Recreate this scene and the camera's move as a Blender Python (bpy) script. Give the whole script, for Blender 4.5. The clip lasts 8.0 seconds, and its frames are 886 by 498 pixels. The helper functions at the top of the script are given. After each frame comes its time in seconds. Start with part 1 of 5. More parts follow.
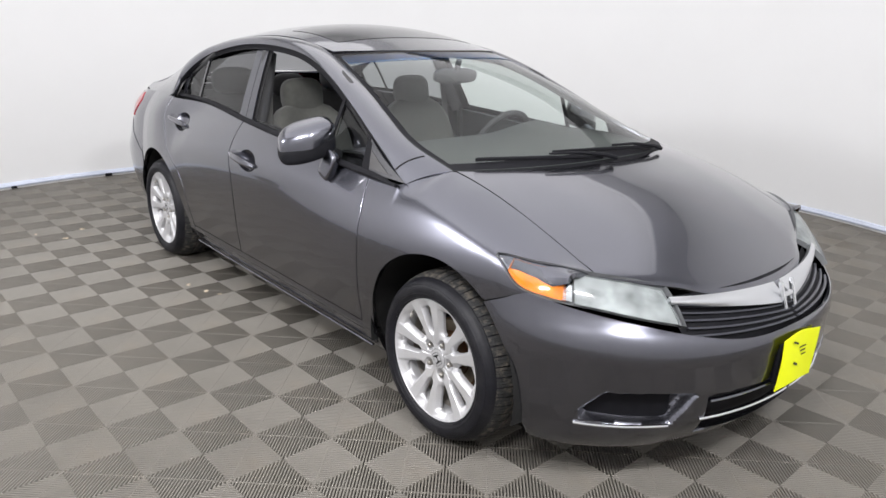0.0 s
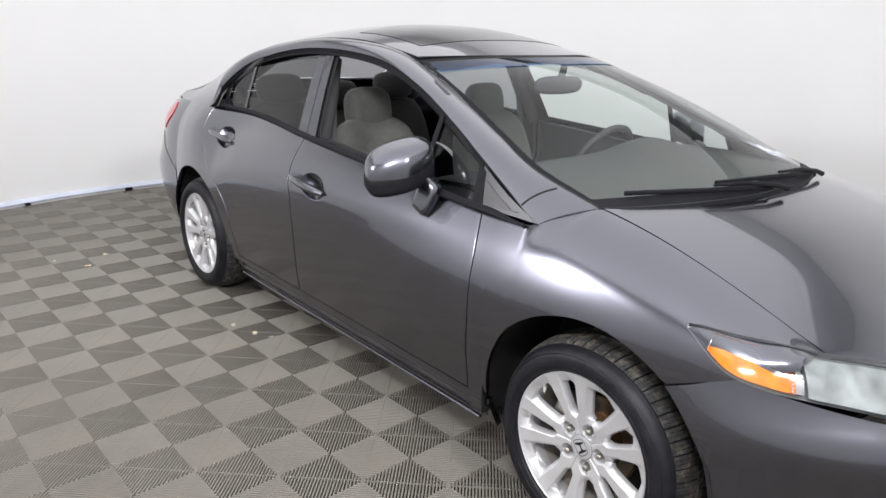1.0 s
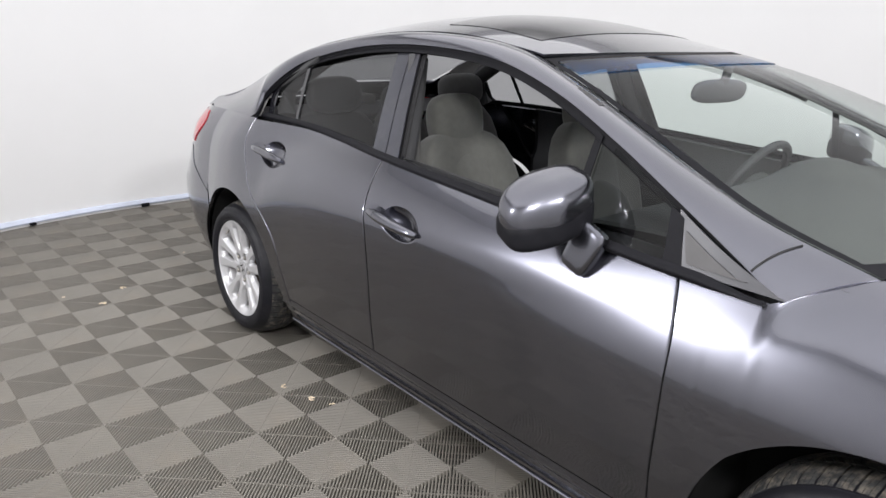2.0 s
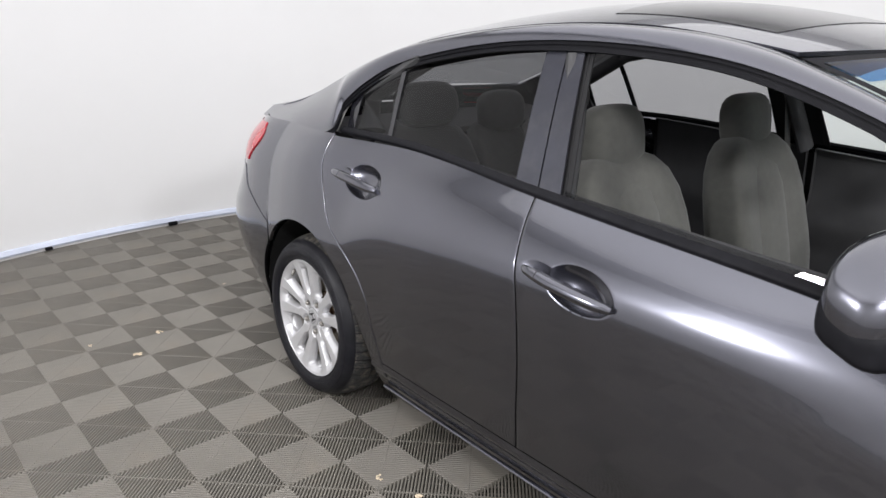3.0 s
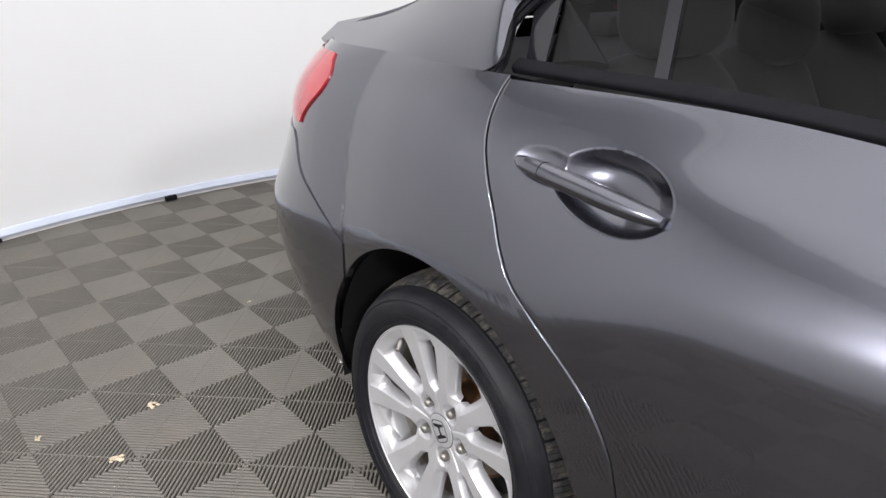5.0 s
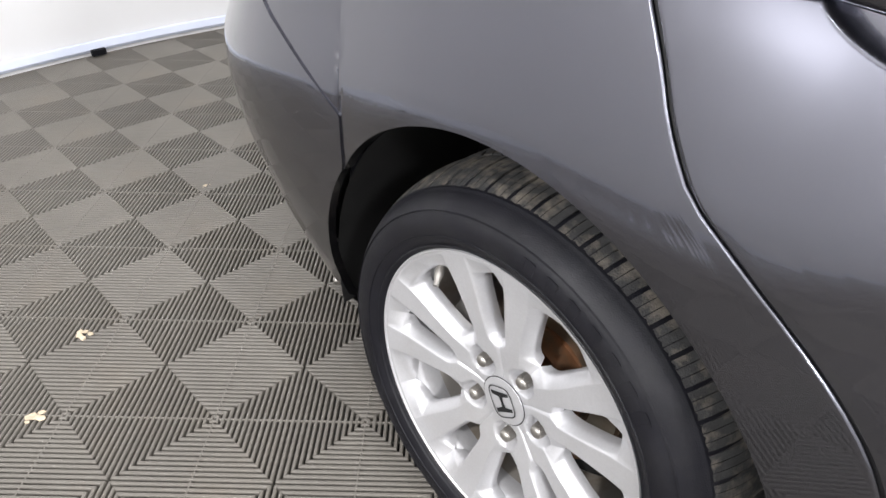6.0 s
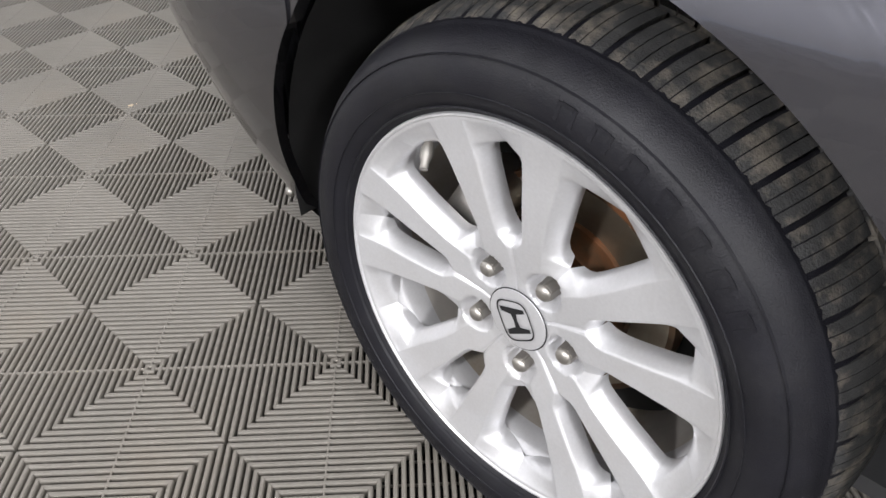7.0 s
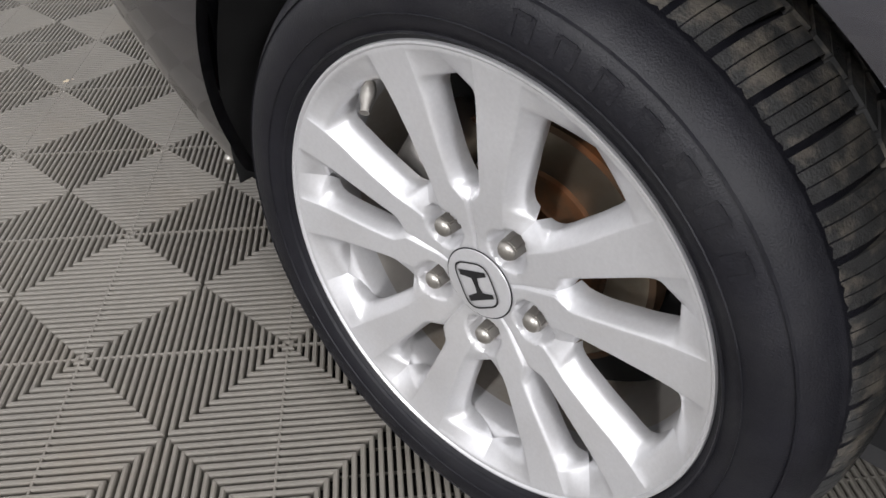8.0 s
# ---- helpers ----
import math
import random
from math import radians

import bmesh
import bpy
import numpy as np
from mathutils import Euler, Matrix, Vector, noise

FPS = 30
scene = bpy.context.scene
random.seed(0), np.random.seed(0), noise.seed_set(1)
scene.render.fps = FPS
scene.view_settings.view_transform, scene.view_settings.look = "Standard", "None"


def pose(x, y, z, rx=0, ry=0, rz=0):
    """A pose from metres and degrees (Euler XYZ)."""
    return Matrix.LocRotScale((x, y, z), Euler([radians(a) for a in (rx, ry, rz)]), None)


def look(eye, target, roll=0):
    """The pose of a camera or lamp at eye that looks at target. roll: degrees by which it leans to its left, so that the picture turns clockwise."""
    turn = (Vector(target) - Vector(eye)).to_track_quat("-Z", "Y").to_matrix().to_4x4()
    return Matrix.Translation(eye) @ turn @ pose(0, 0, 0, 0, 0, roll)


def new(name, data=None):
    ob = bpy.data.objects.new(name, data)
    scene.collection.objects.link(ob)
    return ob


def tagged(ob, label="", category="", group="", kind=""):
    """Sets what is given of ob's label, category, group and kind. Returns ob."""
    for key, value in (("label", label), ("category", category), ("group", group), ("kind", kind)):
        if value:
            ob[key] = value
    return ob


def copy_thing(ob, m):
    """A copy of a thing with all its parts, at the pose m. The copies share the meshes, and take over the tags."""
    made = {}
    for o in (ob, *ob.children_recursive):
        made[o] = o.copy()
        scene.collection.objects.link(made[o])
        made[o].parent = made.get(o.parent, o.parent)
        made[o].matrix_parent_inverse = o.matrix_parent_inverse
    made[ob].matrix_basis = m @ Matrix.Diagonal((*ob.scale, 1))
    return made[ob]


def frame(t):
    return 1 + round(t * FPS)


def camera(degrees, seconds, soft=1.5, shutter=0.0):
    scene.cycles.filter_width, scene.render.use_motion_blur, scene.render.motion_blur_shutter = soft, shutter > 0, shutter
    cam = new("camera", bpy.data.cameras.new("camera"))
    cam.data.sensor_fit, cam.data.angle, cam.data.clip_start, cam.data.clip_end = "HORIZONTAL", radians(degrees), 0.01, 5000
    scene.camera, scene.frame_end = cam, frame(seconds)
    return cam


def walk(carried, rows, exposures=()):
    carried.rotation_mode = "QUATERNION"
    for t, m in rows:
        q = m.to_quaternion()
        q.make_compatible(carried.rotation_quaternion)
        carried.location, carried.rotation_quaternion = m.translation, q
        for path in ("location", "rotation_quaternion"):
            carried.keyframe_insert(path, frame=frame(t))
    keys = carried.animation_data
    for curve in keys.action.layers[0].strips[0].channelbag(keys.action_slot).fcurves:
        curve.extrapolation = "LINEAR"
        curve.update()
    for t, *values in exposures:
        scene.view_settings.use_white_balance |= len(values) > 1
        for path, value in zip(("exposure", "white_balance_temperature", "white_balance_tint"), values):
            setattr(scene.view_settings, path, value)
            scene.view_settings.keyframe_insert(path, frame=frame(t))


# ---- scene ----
cam = camera(64.6, 8.0)
PATH = [
    (0, (4.384, -2.275, 1.422), (2.936, -1.032, 0.823), 1.5),
    (0.5, (4.054, -2.243, 1.409), (2.596, -1.011, 0.811), 1.3),
    (1, (3.711, -2.225, 1.405), (2.256, -0.987, 0.813), 1.4),
    (1.5, (3.335, -2.126, 1.414), (1.883, -0.89, 0.811), 0.9),
    (2, (2.953, -2.074, 1.366), (1.487, -0.848, 0.776), 1.2),
    (2.2, (2.788, -2.083, 1.374), (1.325, -0.856, 0.78), 1.2),
    (3.5, (1.835, -1.913, 1.325), (0.359, -0.702, 0.73), 0.7),
    (4, (1.463, -1.829, 1.318), (-0.013, -0.624, 0.711), 0.8),
    (4.2, (1.343, -1.772, 1.291), (-0.127, -0.569, 0.667), 0.8),
    (5.3, (0.718, -1.455, 1.124), (-0.675, -0.304, 0.266), 0.2),
    (5.5, (0.609, -1.405, 1.096), (-0.745, -0.271, 0.158), 0.2),
    (6, (0.431, -1.315, 0.985), (-0.794, -0.193, -0.13), 0.6),
    (6.5, (0.327, -1.261, 0.886), (-0.798, -0.131, -0.321), 1.0),
    (7, (0.301, -1.237, 0.797), (-0.78, -0.093, -0.436), 0.5),
    (7.5, (0.289, -1.22, 0.76), (-0.753, -0.056, -0.49), 0.5),
    (8, (0.282, -1.186, 0.724), (-0.728, -0.009, -0.538), 0.4),
]
walk(cam, [(t, look(eye, target, roll)) for t, eye, target, roll in PATH],
     exposures=[(0.0, 0.0, 6500, 10), (4.0, 0.0, 6500, 10), (5.5, 0.22, 6500, 10), (6.0, 0.42, 6500, 10), (6.5, 0.50, 6500, 10), (7.0, 0.42, 6500, 10), (8.0, 0.14, 6500, 10)])

# ---- room measures and light ----
ROOM_X, ROOM_Y, ROOM_R, ROOM_H = 1.339, -0.162, 4.07, 3.4
world = bpy.data.worlds.new("world")
scene.world = world
world.use_nodes = True
world.node_tree.nodes["Background"].inputs[0].default_value = (0.8, 0.82, 0.85, 1)
world.node_tree.nodes["Background"].inputs[1].default_value = 0.05


def area_lamp(name, m, width, height, power, colour=(1, 1, 1), disc=False):
    lamp = bpy.data.lights.new(name, "AREA")
    lamp.shape = "DISK" if disc else "RECTANGLE"
    lamp.size = width
    if not disc:
        lamp.size_y = height
    lamp.energy, lamp.color = power, colour
    ob = new(name, lamp)
    ob.matrix_world = m
    return ob


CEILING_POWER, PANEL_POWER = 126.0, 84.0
SOFTBOX = 6.4
area_lamp("ceiling_softbox_lamp", pose(ROOM_X, ROOM_Y, ROOM_H - 0.12), SOFTBOX, SOFTBOX, CEILING_POWER, (0.985, 0.975, 1.0), True)
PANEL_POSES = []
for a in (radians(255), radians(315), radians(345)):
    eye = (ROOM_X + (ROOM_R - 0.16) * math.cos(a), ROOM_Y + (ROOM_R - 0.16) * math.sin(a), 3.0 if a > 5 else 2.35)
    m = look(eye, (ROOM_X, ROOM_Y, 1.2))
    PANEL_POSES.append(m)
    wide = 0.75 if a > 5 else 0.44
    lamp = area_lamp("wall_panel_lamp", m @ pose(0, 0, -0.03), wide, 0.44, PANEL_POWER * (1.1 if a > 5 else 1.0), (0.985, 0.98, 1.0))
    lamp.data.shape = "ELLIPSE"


# ---- materials ----
def material(name, colour, rough=0.5, metal=0.0, coat=0.0, vary=0.0, scale=8.0, bump=0.0, bump_scale=200.0, dirt=None,
             dirt_scale=3.0, dirt_amount=0.0, transmission=0.0, ior=1.45, alpha=1.0, emit=0.0, specular=0.5, island=0.0, rand=0.0, sheen=0.0, coat_rough=0.08):
    m = bpy.data.materials.new(name)
    m.use_nodes = True
    nt = m.node_tree
    b = nt.nodes["Principled BSDF"]
    b.inputs["Base Color"].default_value = (*colour, 1)
    b.inputs["Roughness"].default_value = rough
    b.inputs["Metallic"].default_value = metal
    b.inputs["Coat Weight"].default_value = coat
    b.inputs["Coat Roughness"].default_value = coat_rough
    b.inputs["Transmission Weight"].default_value = transmission
    b.inputs["IOR"].default_value = ior
    b.inputs["Specular IOR Level"].default_value = specular
    b.inputs["Sheen Weight"].default_value = sheen
    if emit:
        b.inputs["Emission Color"].default_value = (*colour, 1)
        b.inputs["Emission Strength"].default_value = emit
    if vary or bump or dirt_amount or rand or island:
        tc = nt.nodes.new("ShaderNodeTexCoord")
        colour_out = None
        if vary or rand or island:
            n1 = nt.nodes.new("ShaderNodeTexNoise")
            n1.inputs["Scale"].default_value, n1.inputs["Detail"].default_value = scale, 6
            nt.links.new(tc.outputs["Object"], n1.inputs["Vector"])
            ramp = nt.nodes.new("ShaderNodeMapRange")
            ramp.inputs["From Min"].default_value, ramp.inputs["From Max"].default_value = 0.25, 0.75
            ramp.inputs["To Min"].default_value, ramp.inputs["To Max"].default_value = 1 - vary, 1 + vary
            nt.links.new(n1.outputs["Fac"], ramp.inputs["Value"])
            value = ramp.outputs[0]
            if rand or island:
                if rand:
                    info = nt.nodes.new("ShaderNodeObjectInfo").outputs["Random"]
                else:
                    info = nt.nodes.new("ShaderNodeNewGeometry").outputs["Random Per Island"]
                r2 = nt.nodes.new("ShaderNodeMapRange")
                r2.inputs["To Min"].default_value, r2.inputs["To Max"].default_value = 1 - max(rand, island), 1 + max(rand, island)
                nt.links.new(info, r2.inputs["Value"])
                mul0 = nt.nodes.new("ShaderNodeMath")
                mul0.operation = "MULTIPLY"
                nt.links.new(value, mul0.inputs[0])
                nt.links.new(r2.outputs[0], mul0.inputs[1])
                value = mul0.outputs[0]
            mul = nt.nodes.new("ShaderNodeVectorMath")
            mul.operation = "SCALE"
            mul.inputs[0].default_value = colour
            nt.links.new(value, mul.inputs["Scale"])
            colour_out = mul.outputs[0]
        if dirt_amount:
            n2 = nt.nodes.new("ShaderNodeTexNoise")
            n2.inputs["Scale"].default_value, n2.inputs["Detail"].default_value, n2.inputs["Roughness"].default_value = dirt_scale, 8, 0.65
            nt.links.new(tc.outputs["Object"], n2.inputs["Vector"])
            r3 = nt.nodes.new("ShaderNodeMapRange")
            r3.inputs["From Min"].default_value, r3.inputs["From Max"].default_value = 0.48, 0.72
            r3.inputs["To Max"].default_value = dirt_amount
            nt.links.new(n2.outputs["Fac"], r3.inputs["Value"])
            mix = nt.nodes.new("ShaderNodeMix")
            mix.data_type = "RGBA"
            nt.links.new(r3.outputs[0], mix.inputs["Factor"])
            mix.inputs["A"].default_value = (*colour, 1)
            if colour_out:
                nt.links.new(colour_out, mix.inputs["A"])
            mix.inputs["B"].default_value = (*dirt, 1)
            colour_out = mix.outputs["Result"]
        if colour_out:
            nt.links.new(colour_out, b.inputs["Base Color"])
        if bump:
            n3 = nt.nodes.new("ShaderNodeTexNoise")
            n3.inputs["Scale"].default_value, n3.inputs["Detail"].default_value = bump_scale, 4
            nt.links.new(tc.outputs["Object"], n3.inputs["Vector"])
            bn = nt.nodes.new("ShaderNodeBump")
            bn.inputs["Strength"].default_value, bn.inputs["Distance"].default_value = bump, 0.002
            nt.links.new(n3.outputs["Fac"], bn.inputs["Height"])
            nt.links.new(bn.outputs[0], b.inputs["Normal"])
    return m


def glass_material(name, colour, rough=0.0, gloss=0.045):
    """Thin pane: mostly clear, tinted, with a mirror gloss that grows at grazing angles."""
    m = bpy.data.materials.new(name)
    m.use_nodes = True
    nt = m.node_tree
    nt.nodes.remove(nt.nodes["Principled BSDF"])
    out = nt.nodes["Material Output"]
    clear, shine, mix = nt.nodes.new("ShaderNodeBsdfTransparent"), nt.nodes.new("ShaderNodeBsdfGlossy"), nt.nodes.new("ShaderNodeMixShader")
    facing, power, fres = nt.nodes.new("ShaderNodeLayerWeight"), nt.nodes.new("ShaderNodeMath"), nt.nodes.new("ShaderNodeMath")
    facing.inputs["Blend"].default_value = 0.5
    power.operation, fres.operation = "POWER", "MULTIPLY_ADD"
    power.inputs[1].default_value, fres.inputs[1].default_value, fres.inputs[2].default_value = 5.0, 1 - gloss, gloss
    nt.links.new(facing.outputs["Facing"], power.inputs[0])
    nt.links.new(power.outputs[0], fres.inputs[0])
    clear.inputs["Color"].default_value = (*colour, 1)
    shine.inputs["Roughness"].default_value = rough
    nt.links.new(fres.outputs[0], mix.inputs[0])
    nt.links.new(clear.outputs[0], mix.inputs[1])
    nt.links.new(shine.outputs[0], mix.inputs[2])
    nt.links.new(mix.outputs[0], out.inputs["Surface"])
    return m


PAINT = material("grey metallic car paint", (0.136, 0.138, 0.164), 0.26, 1.0, 1.0, vary=0.05, scale=1500.0, dirt=(0.108, 0.107, 0.120), dirt_scale=2.0, dirt_amount=0.3, coat_rough=0.03)
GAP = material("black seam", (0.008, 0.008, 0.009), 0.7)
BLACK = material("black moulded plastic", (0.009, 0.009, 0.011), 0.55, specular=0.12, vary=0.2, scale=30, bump=0.15, bump_scale=900)
GLOSS = material("gloss black trim", (0.012, 0.012, 0.015), 0.16, coat=0.5)
PILLAR = material("dark satin pillar film", (0.060, 0.062, 0.078), 0.30, 0.75, 0.6, vary=0.15, scale=9, dirt=(0.10, 0.10, 0.11), dirt_scale=16, dirt_amount=0.4, coat_rough=0.12)
LINER = material("black wheel arch liner", (0.007, 0.007, 0.007), 0.9, vary=0.3, scale=20)
RUBBER = material("black tyre rubber", (0.0075, 0.0075, 0.0105), 0.50, specular=0.35, vary=0.25, scale=25, bump=0.25, bump_scale=700, dirt=(0.035, 0.035, 0.036), dirt_scale=14, dirt_amount=0.3)
TREAD = material("dusty tyre tread", (0.035, 0.035, 0.035), 0.75, vary=0.35, scale=60, bump=0.4, bump_scale=500, dirt=(0.22, 0.19, 0.15), dirt_scale=38, dirt_amount=0.7)
ALLOY = material("silver painted alloy", (0.62, 0.62, 0.635), 0.42, 0.50, 0.2, vary=0.04, scale=300, dirt=(0.46, 0.43, 0.39), dirt_scale=7, dirt_amount=0.22, coat_rough=0.2)
BARREL = material("dusty wheel barrel", (0.50, 0.47, 0.43), 0.45, 0.5, vary=0.2, scale=18, dirt=(0.25, 0.19, 0.12), dirt_scale=9, dirt_amount=0.8)
STEEL = material("worn steel", (0.42, 0.40, 0.37), 0.38, 0.9, vary=0.15, scale=40)
CHROME = material("chrome", (0.82, 0.83, 0.85), 0.1, 1.0)
RUST = material("rusty brake disc", (0.10, 0.062, 0.036), 0.55, 0.55, vary=0.5, scale=14, dirt=(0.30, 0.10, 0.03), dirt_scale=11, dirt_amount=0.9)
DISC = material("worn brake disc face", (0.30, 0.26, 0.20), 0.36, 0.9, vary=0.25, scale=30, dirt=(0.22, 0.11, 0.05), dirt_scale=10, dirt_amount=0.5)
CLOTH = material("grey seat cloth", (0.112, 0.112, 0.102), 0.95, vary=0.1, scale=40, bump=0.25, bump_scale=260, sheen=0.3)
# same grey cloth for the rear bench, cabin shade put into the colour
CLOTH_SHADED = material("grey seat cloth darkened as shade", (0.050, 0.049, 0.048), 0.95, vary=0.15, scale=40, bump=0.25, bump_scale=260, sheen=0.2)
DASH = material("grey dashboard plastic", (0.060, 0.063, 0.060), 0.75, vary=0.1, scale=12)
CABIN = material("dark cabin plastic", (0.045, 0.045, 0.047), 0.7, vary=0.1, scale=15, bump=0.2, bump_scale=500)
HEADLINER = material("grey headliner cloth", (0.30, 0.295, 0.285), 0.95, vary=0.05, scale=30)
BELT = material("grey belt webbing", (0.09, 0.088, 0.085), 0.8, vary=0.1, scale=200)
AMBER = material("amber lens", (0.95, 0.24, 0.012), 0.15, coat=1.0, vary=0.35, scale=25, transmission=0.25)
LAMP_BACK = material("headlamp reflector", (0.27, 0.285, 0.285), 0.5, 0.2, vary=0.45, scale=18)
LAMP_BOWL = material("headlamp housing", (0.14, 0.145, 0.15), 0.4, 0.0, vary=0.2, scale=20)
RED = material("red tail lamp lens", (0.44, 0.022, 0.034), 0.12, coat=1.0, vary=0.15, scale=14)
YELLOW = material("fluorescent yellow card", (0.86, 0.92, 0.005), 0.55, vary=0.03, scale=6)
INK = material("black ink", (0.02, 0.03, 0.02), 0.7)
CLEAR = glass_material("clear pane", (0.84, 0.89, 0.87))
TINT = glass_material("tinted pane", (0.42, 0.425, 0.435), gloss=0.03)
SHADE_BAND = glass_material("blue shade band", (0.10, 0.33, 0.70))
WALL = material("white painted wall", (0.81, 0.81, 0.81), 0.75, vary=0.012, scale=1.2, dirt=(0.75, 0.745, 0.735), dirt_scale=0.7, dirt_amount=0.25)
STRIP = material("pale blue base strip", (0.72, 0.77, 0.90), 0.4, vary=0.12, scale=5)
TILE = material("grey ribbed plastic tile", (0.178, 0.165, 0.144), 0.5, vary=0.12, scale=5, rand=0.05, bump=0.3, bump_scale=350, dirt=(0.17, 0.140, 0.105), dirt_scale=2.6, dirt_amount=0.5)
SUBFLOOR = material("near-black gap shade under the tiles", (0.012, 0.011, 0.010), 0.95, vary=0.3, scale=8)
LEAF = material("dry crumbs", (0.62, 0.52, 0.38), 0.8, vary=0.3, scale=60)
CEIL = material("grey ceiling", (0.45, 0.45, 0.455), 0.8, vary=0.05, scale=2)


# ---- mesh helpers ----
def finish(name, bm, mat, parent=None, label="", smooth=True, angle=40.0):
    me = bpy.data.meshes.new(name)
    bm.normal_update()
    if smooth:
        for f in bm.faces:
            f.smooth = True
        for e in bm.edges:
            if len(e.link_faces) == 2 and e.calc_face_angle(0) > radians(angle):
                e.smooth = False
    bm.to_mesh(me)
    bm.free()
    me.materials.append(mat)
    ob = new(name, me)
    if parent:
        ob.parent = parent
    if label:
        tagged(ob, label)
    return ob


part = finish


def curve(pts):
    """Smooth function through (x, value...) rows."""
    xs = np.array([p[0] for p in pts], float)
    ys = np.array([p[1:] for p in pts], float)
    d = np.diff(ys, axis=0) / np.diff(xs)[:, None]
    w = np.diff(xs)[:, None]
    tang = np.empty_like(ys)
    tang[1:-1] = (d[:-1] * w[1:] + d[1:] * w[:-1]) / (w[:-1] + w[1:])
    tang[0], tang[-1] = d[0], d[-1]

    last = len(xs) - 2
    knots, values, slopes, many = xs.tolist(), ys.tolist(), tang.tolist(), ys.shape[1] > 1

    def f(x):
        x = min(max(x, knots[0]), knots[-1])
        i = 0
        while i < last and x > knots[i + 1]:
            i += 1
        w = knots[i + 1] - knots[i]
        t = (x - knots[i]) / w
        t2, t3 = t * t, t * t * t
        c0, c1, c2, c3 = 2 * t3 - 3 * t2 + 1, (t3 - 2 * t2 + t) * w, 3 * t2 - 2 * t3, (t3 - t2) * w
        v = [c0 * p + c1 * m + c2 * q + c3 * n for p, m, q, n in zip(values[i], slopes[i], values[i + 1], slopes[i + 1])]
        return np.array(v) if many else v[0]
    return f


def rope(pts):
    """Smooth 3D curve through points, by parameter 0..1."""
    n = len(pts) - 1
    return curve([(i / n, *p) for i, p in enumerate(pts)])


def sheet(fn, us, vs, side=-1, flange=0.0, flip=False):
    """Grid mesh of fn(u, v) -> x, |y|, z on the car's right (side -1) or left (+1), with its rim turned inwards."""
    bm = bmesh.new()
    rows = []
    for u in us:
        row = []
        for v in vs:
            x, y, z = fn(u, v)
            row.append(bm.verts.new((x, side * y, z)))
        rows.append(row)
    for i in range(len(us) - 1):
        for j in range(len(vs) - 1):
            q = [rows[i][j], rows[i + 1][j], rows[i + 1][j + 1], rows[i][j + 1]]
            if (side > 0) != flip:
                q.reverse()
            bm.faces.new(q)
    if flange:
        bm.normal_update()
        rim = [e for e in bm.edges if e.is_boundary]
        inner = {}
        for e in rim:
            for v in e.verts:
                if v not in inner:
                    inner[v] = bm.verts.new(v.co - v.normal * flange)
        for e in rim:
            a, b = e.verts
            loop = e.link_loops[0]
            if loop.vert != a:
                a, b = b, a
            bm.faces.new([b, a, inner[a], inner[b]])
    return bm


def steps(a, b, n):
    return [a + (b - a) * i / n for i in range(n + 1)]


def box(bm, cx, cy, cz, sx, sy, sz, m=None):
    g = bmesh.ops.create_cube(bm, size=1)
    bmesh.ops.scale(bm, vec=(sx, sy, sz), verts=g["verts"])
    bmesh.ops.translate(bm, vec=(cx, cy, cz), verts=g["verts"])
    if m is not None:
        bmesh.ops.transform(bm, matrix=m, verts=g["verts"])
    return g["verts"]


def bevel_box(sx, sy, sz, r=0.01, seg=2, m=None):
    bm = bmesh.new()
    box(bm, 0, 0, 0, sx, sy, sz)
    bmesh.ops.bevel(bm, geom=bm.edges[:], offset=r, segments=seg, affect="EDGES", profile=0.5)
    if m is not None:
        bmesh.ops.transform(bm, matrix=m, verts=bm.verts)
    return bm


def pillow(sx, sy, sz, e=4.0, n=18, m=None, shape=None):
    """Rounded cushion: a superellipsoid, with an optional shaping of its points."""
    bm = bmesh.new()
    rows = []
    for i in range(n + 1):
        a = -math.pi / 2 + math.pi * i / n
        row = []
        for j in range(2 * n):
            b = 2 * math.pi * j / (2 * n)
            d = Vector((math.cos(a) * math.cos(b), math.cos(a) * math.sin(b), math.sin(a)))
            k = (abs(d.x) ** e + abs(d.y) ** e + abs(d.z) ** e) ** (-1 / e)
            p = Vector((d.x * k * sx / 2, d.y * k * sy / 2, d.z * k * sz / 2))
            row.append(bm.verts.new(shape(p) if shape else p))
        rows.append(row)
    for i in range(n):
        for j in range(2 * n):
            q = [rows[i][j], rows[i][(j + 1) % (2 * n)], rows[i + 1][(j + 1) % (2 * n)], rows[i + 1][j]]
            bm.faces.new(q)
    bmesh.ops.remove_doubles(bm, verts=bm.verts, dist=1e-5)
    if m is not None:
        bmesh.ops.transform(bm, matrix=m, verts=bm.verts)
    return bm


def spin(profile, n=64, a0=0.0, a1=2 * math.pi, closed=False):
    """Turns a profile of (radius, y) about the y axis; angle runs from +x to +z."""
    bm = bmesh.new()
    full = abs(a1 - a0 - 2 * math.pi) < 1e-6
    rows = []
    for i in range(n if full else n + 1):
        a = a0 + (a1 - a0) * i / n
        rows.append([bm.verts.new((r * math.cos(a), y, r * math.sin(a))) for r, y in profile])
    k = len(profile)
    for i in range(n):
        r0, r1 = rows[i], rows[(i + 1) % len(rows)]
        for j in range(k if closed else k - 1):
            bm.faces.new([r0[j], r0[(j + 1) % k], r1[(j + 1) % k], r1[j]])
    return bm


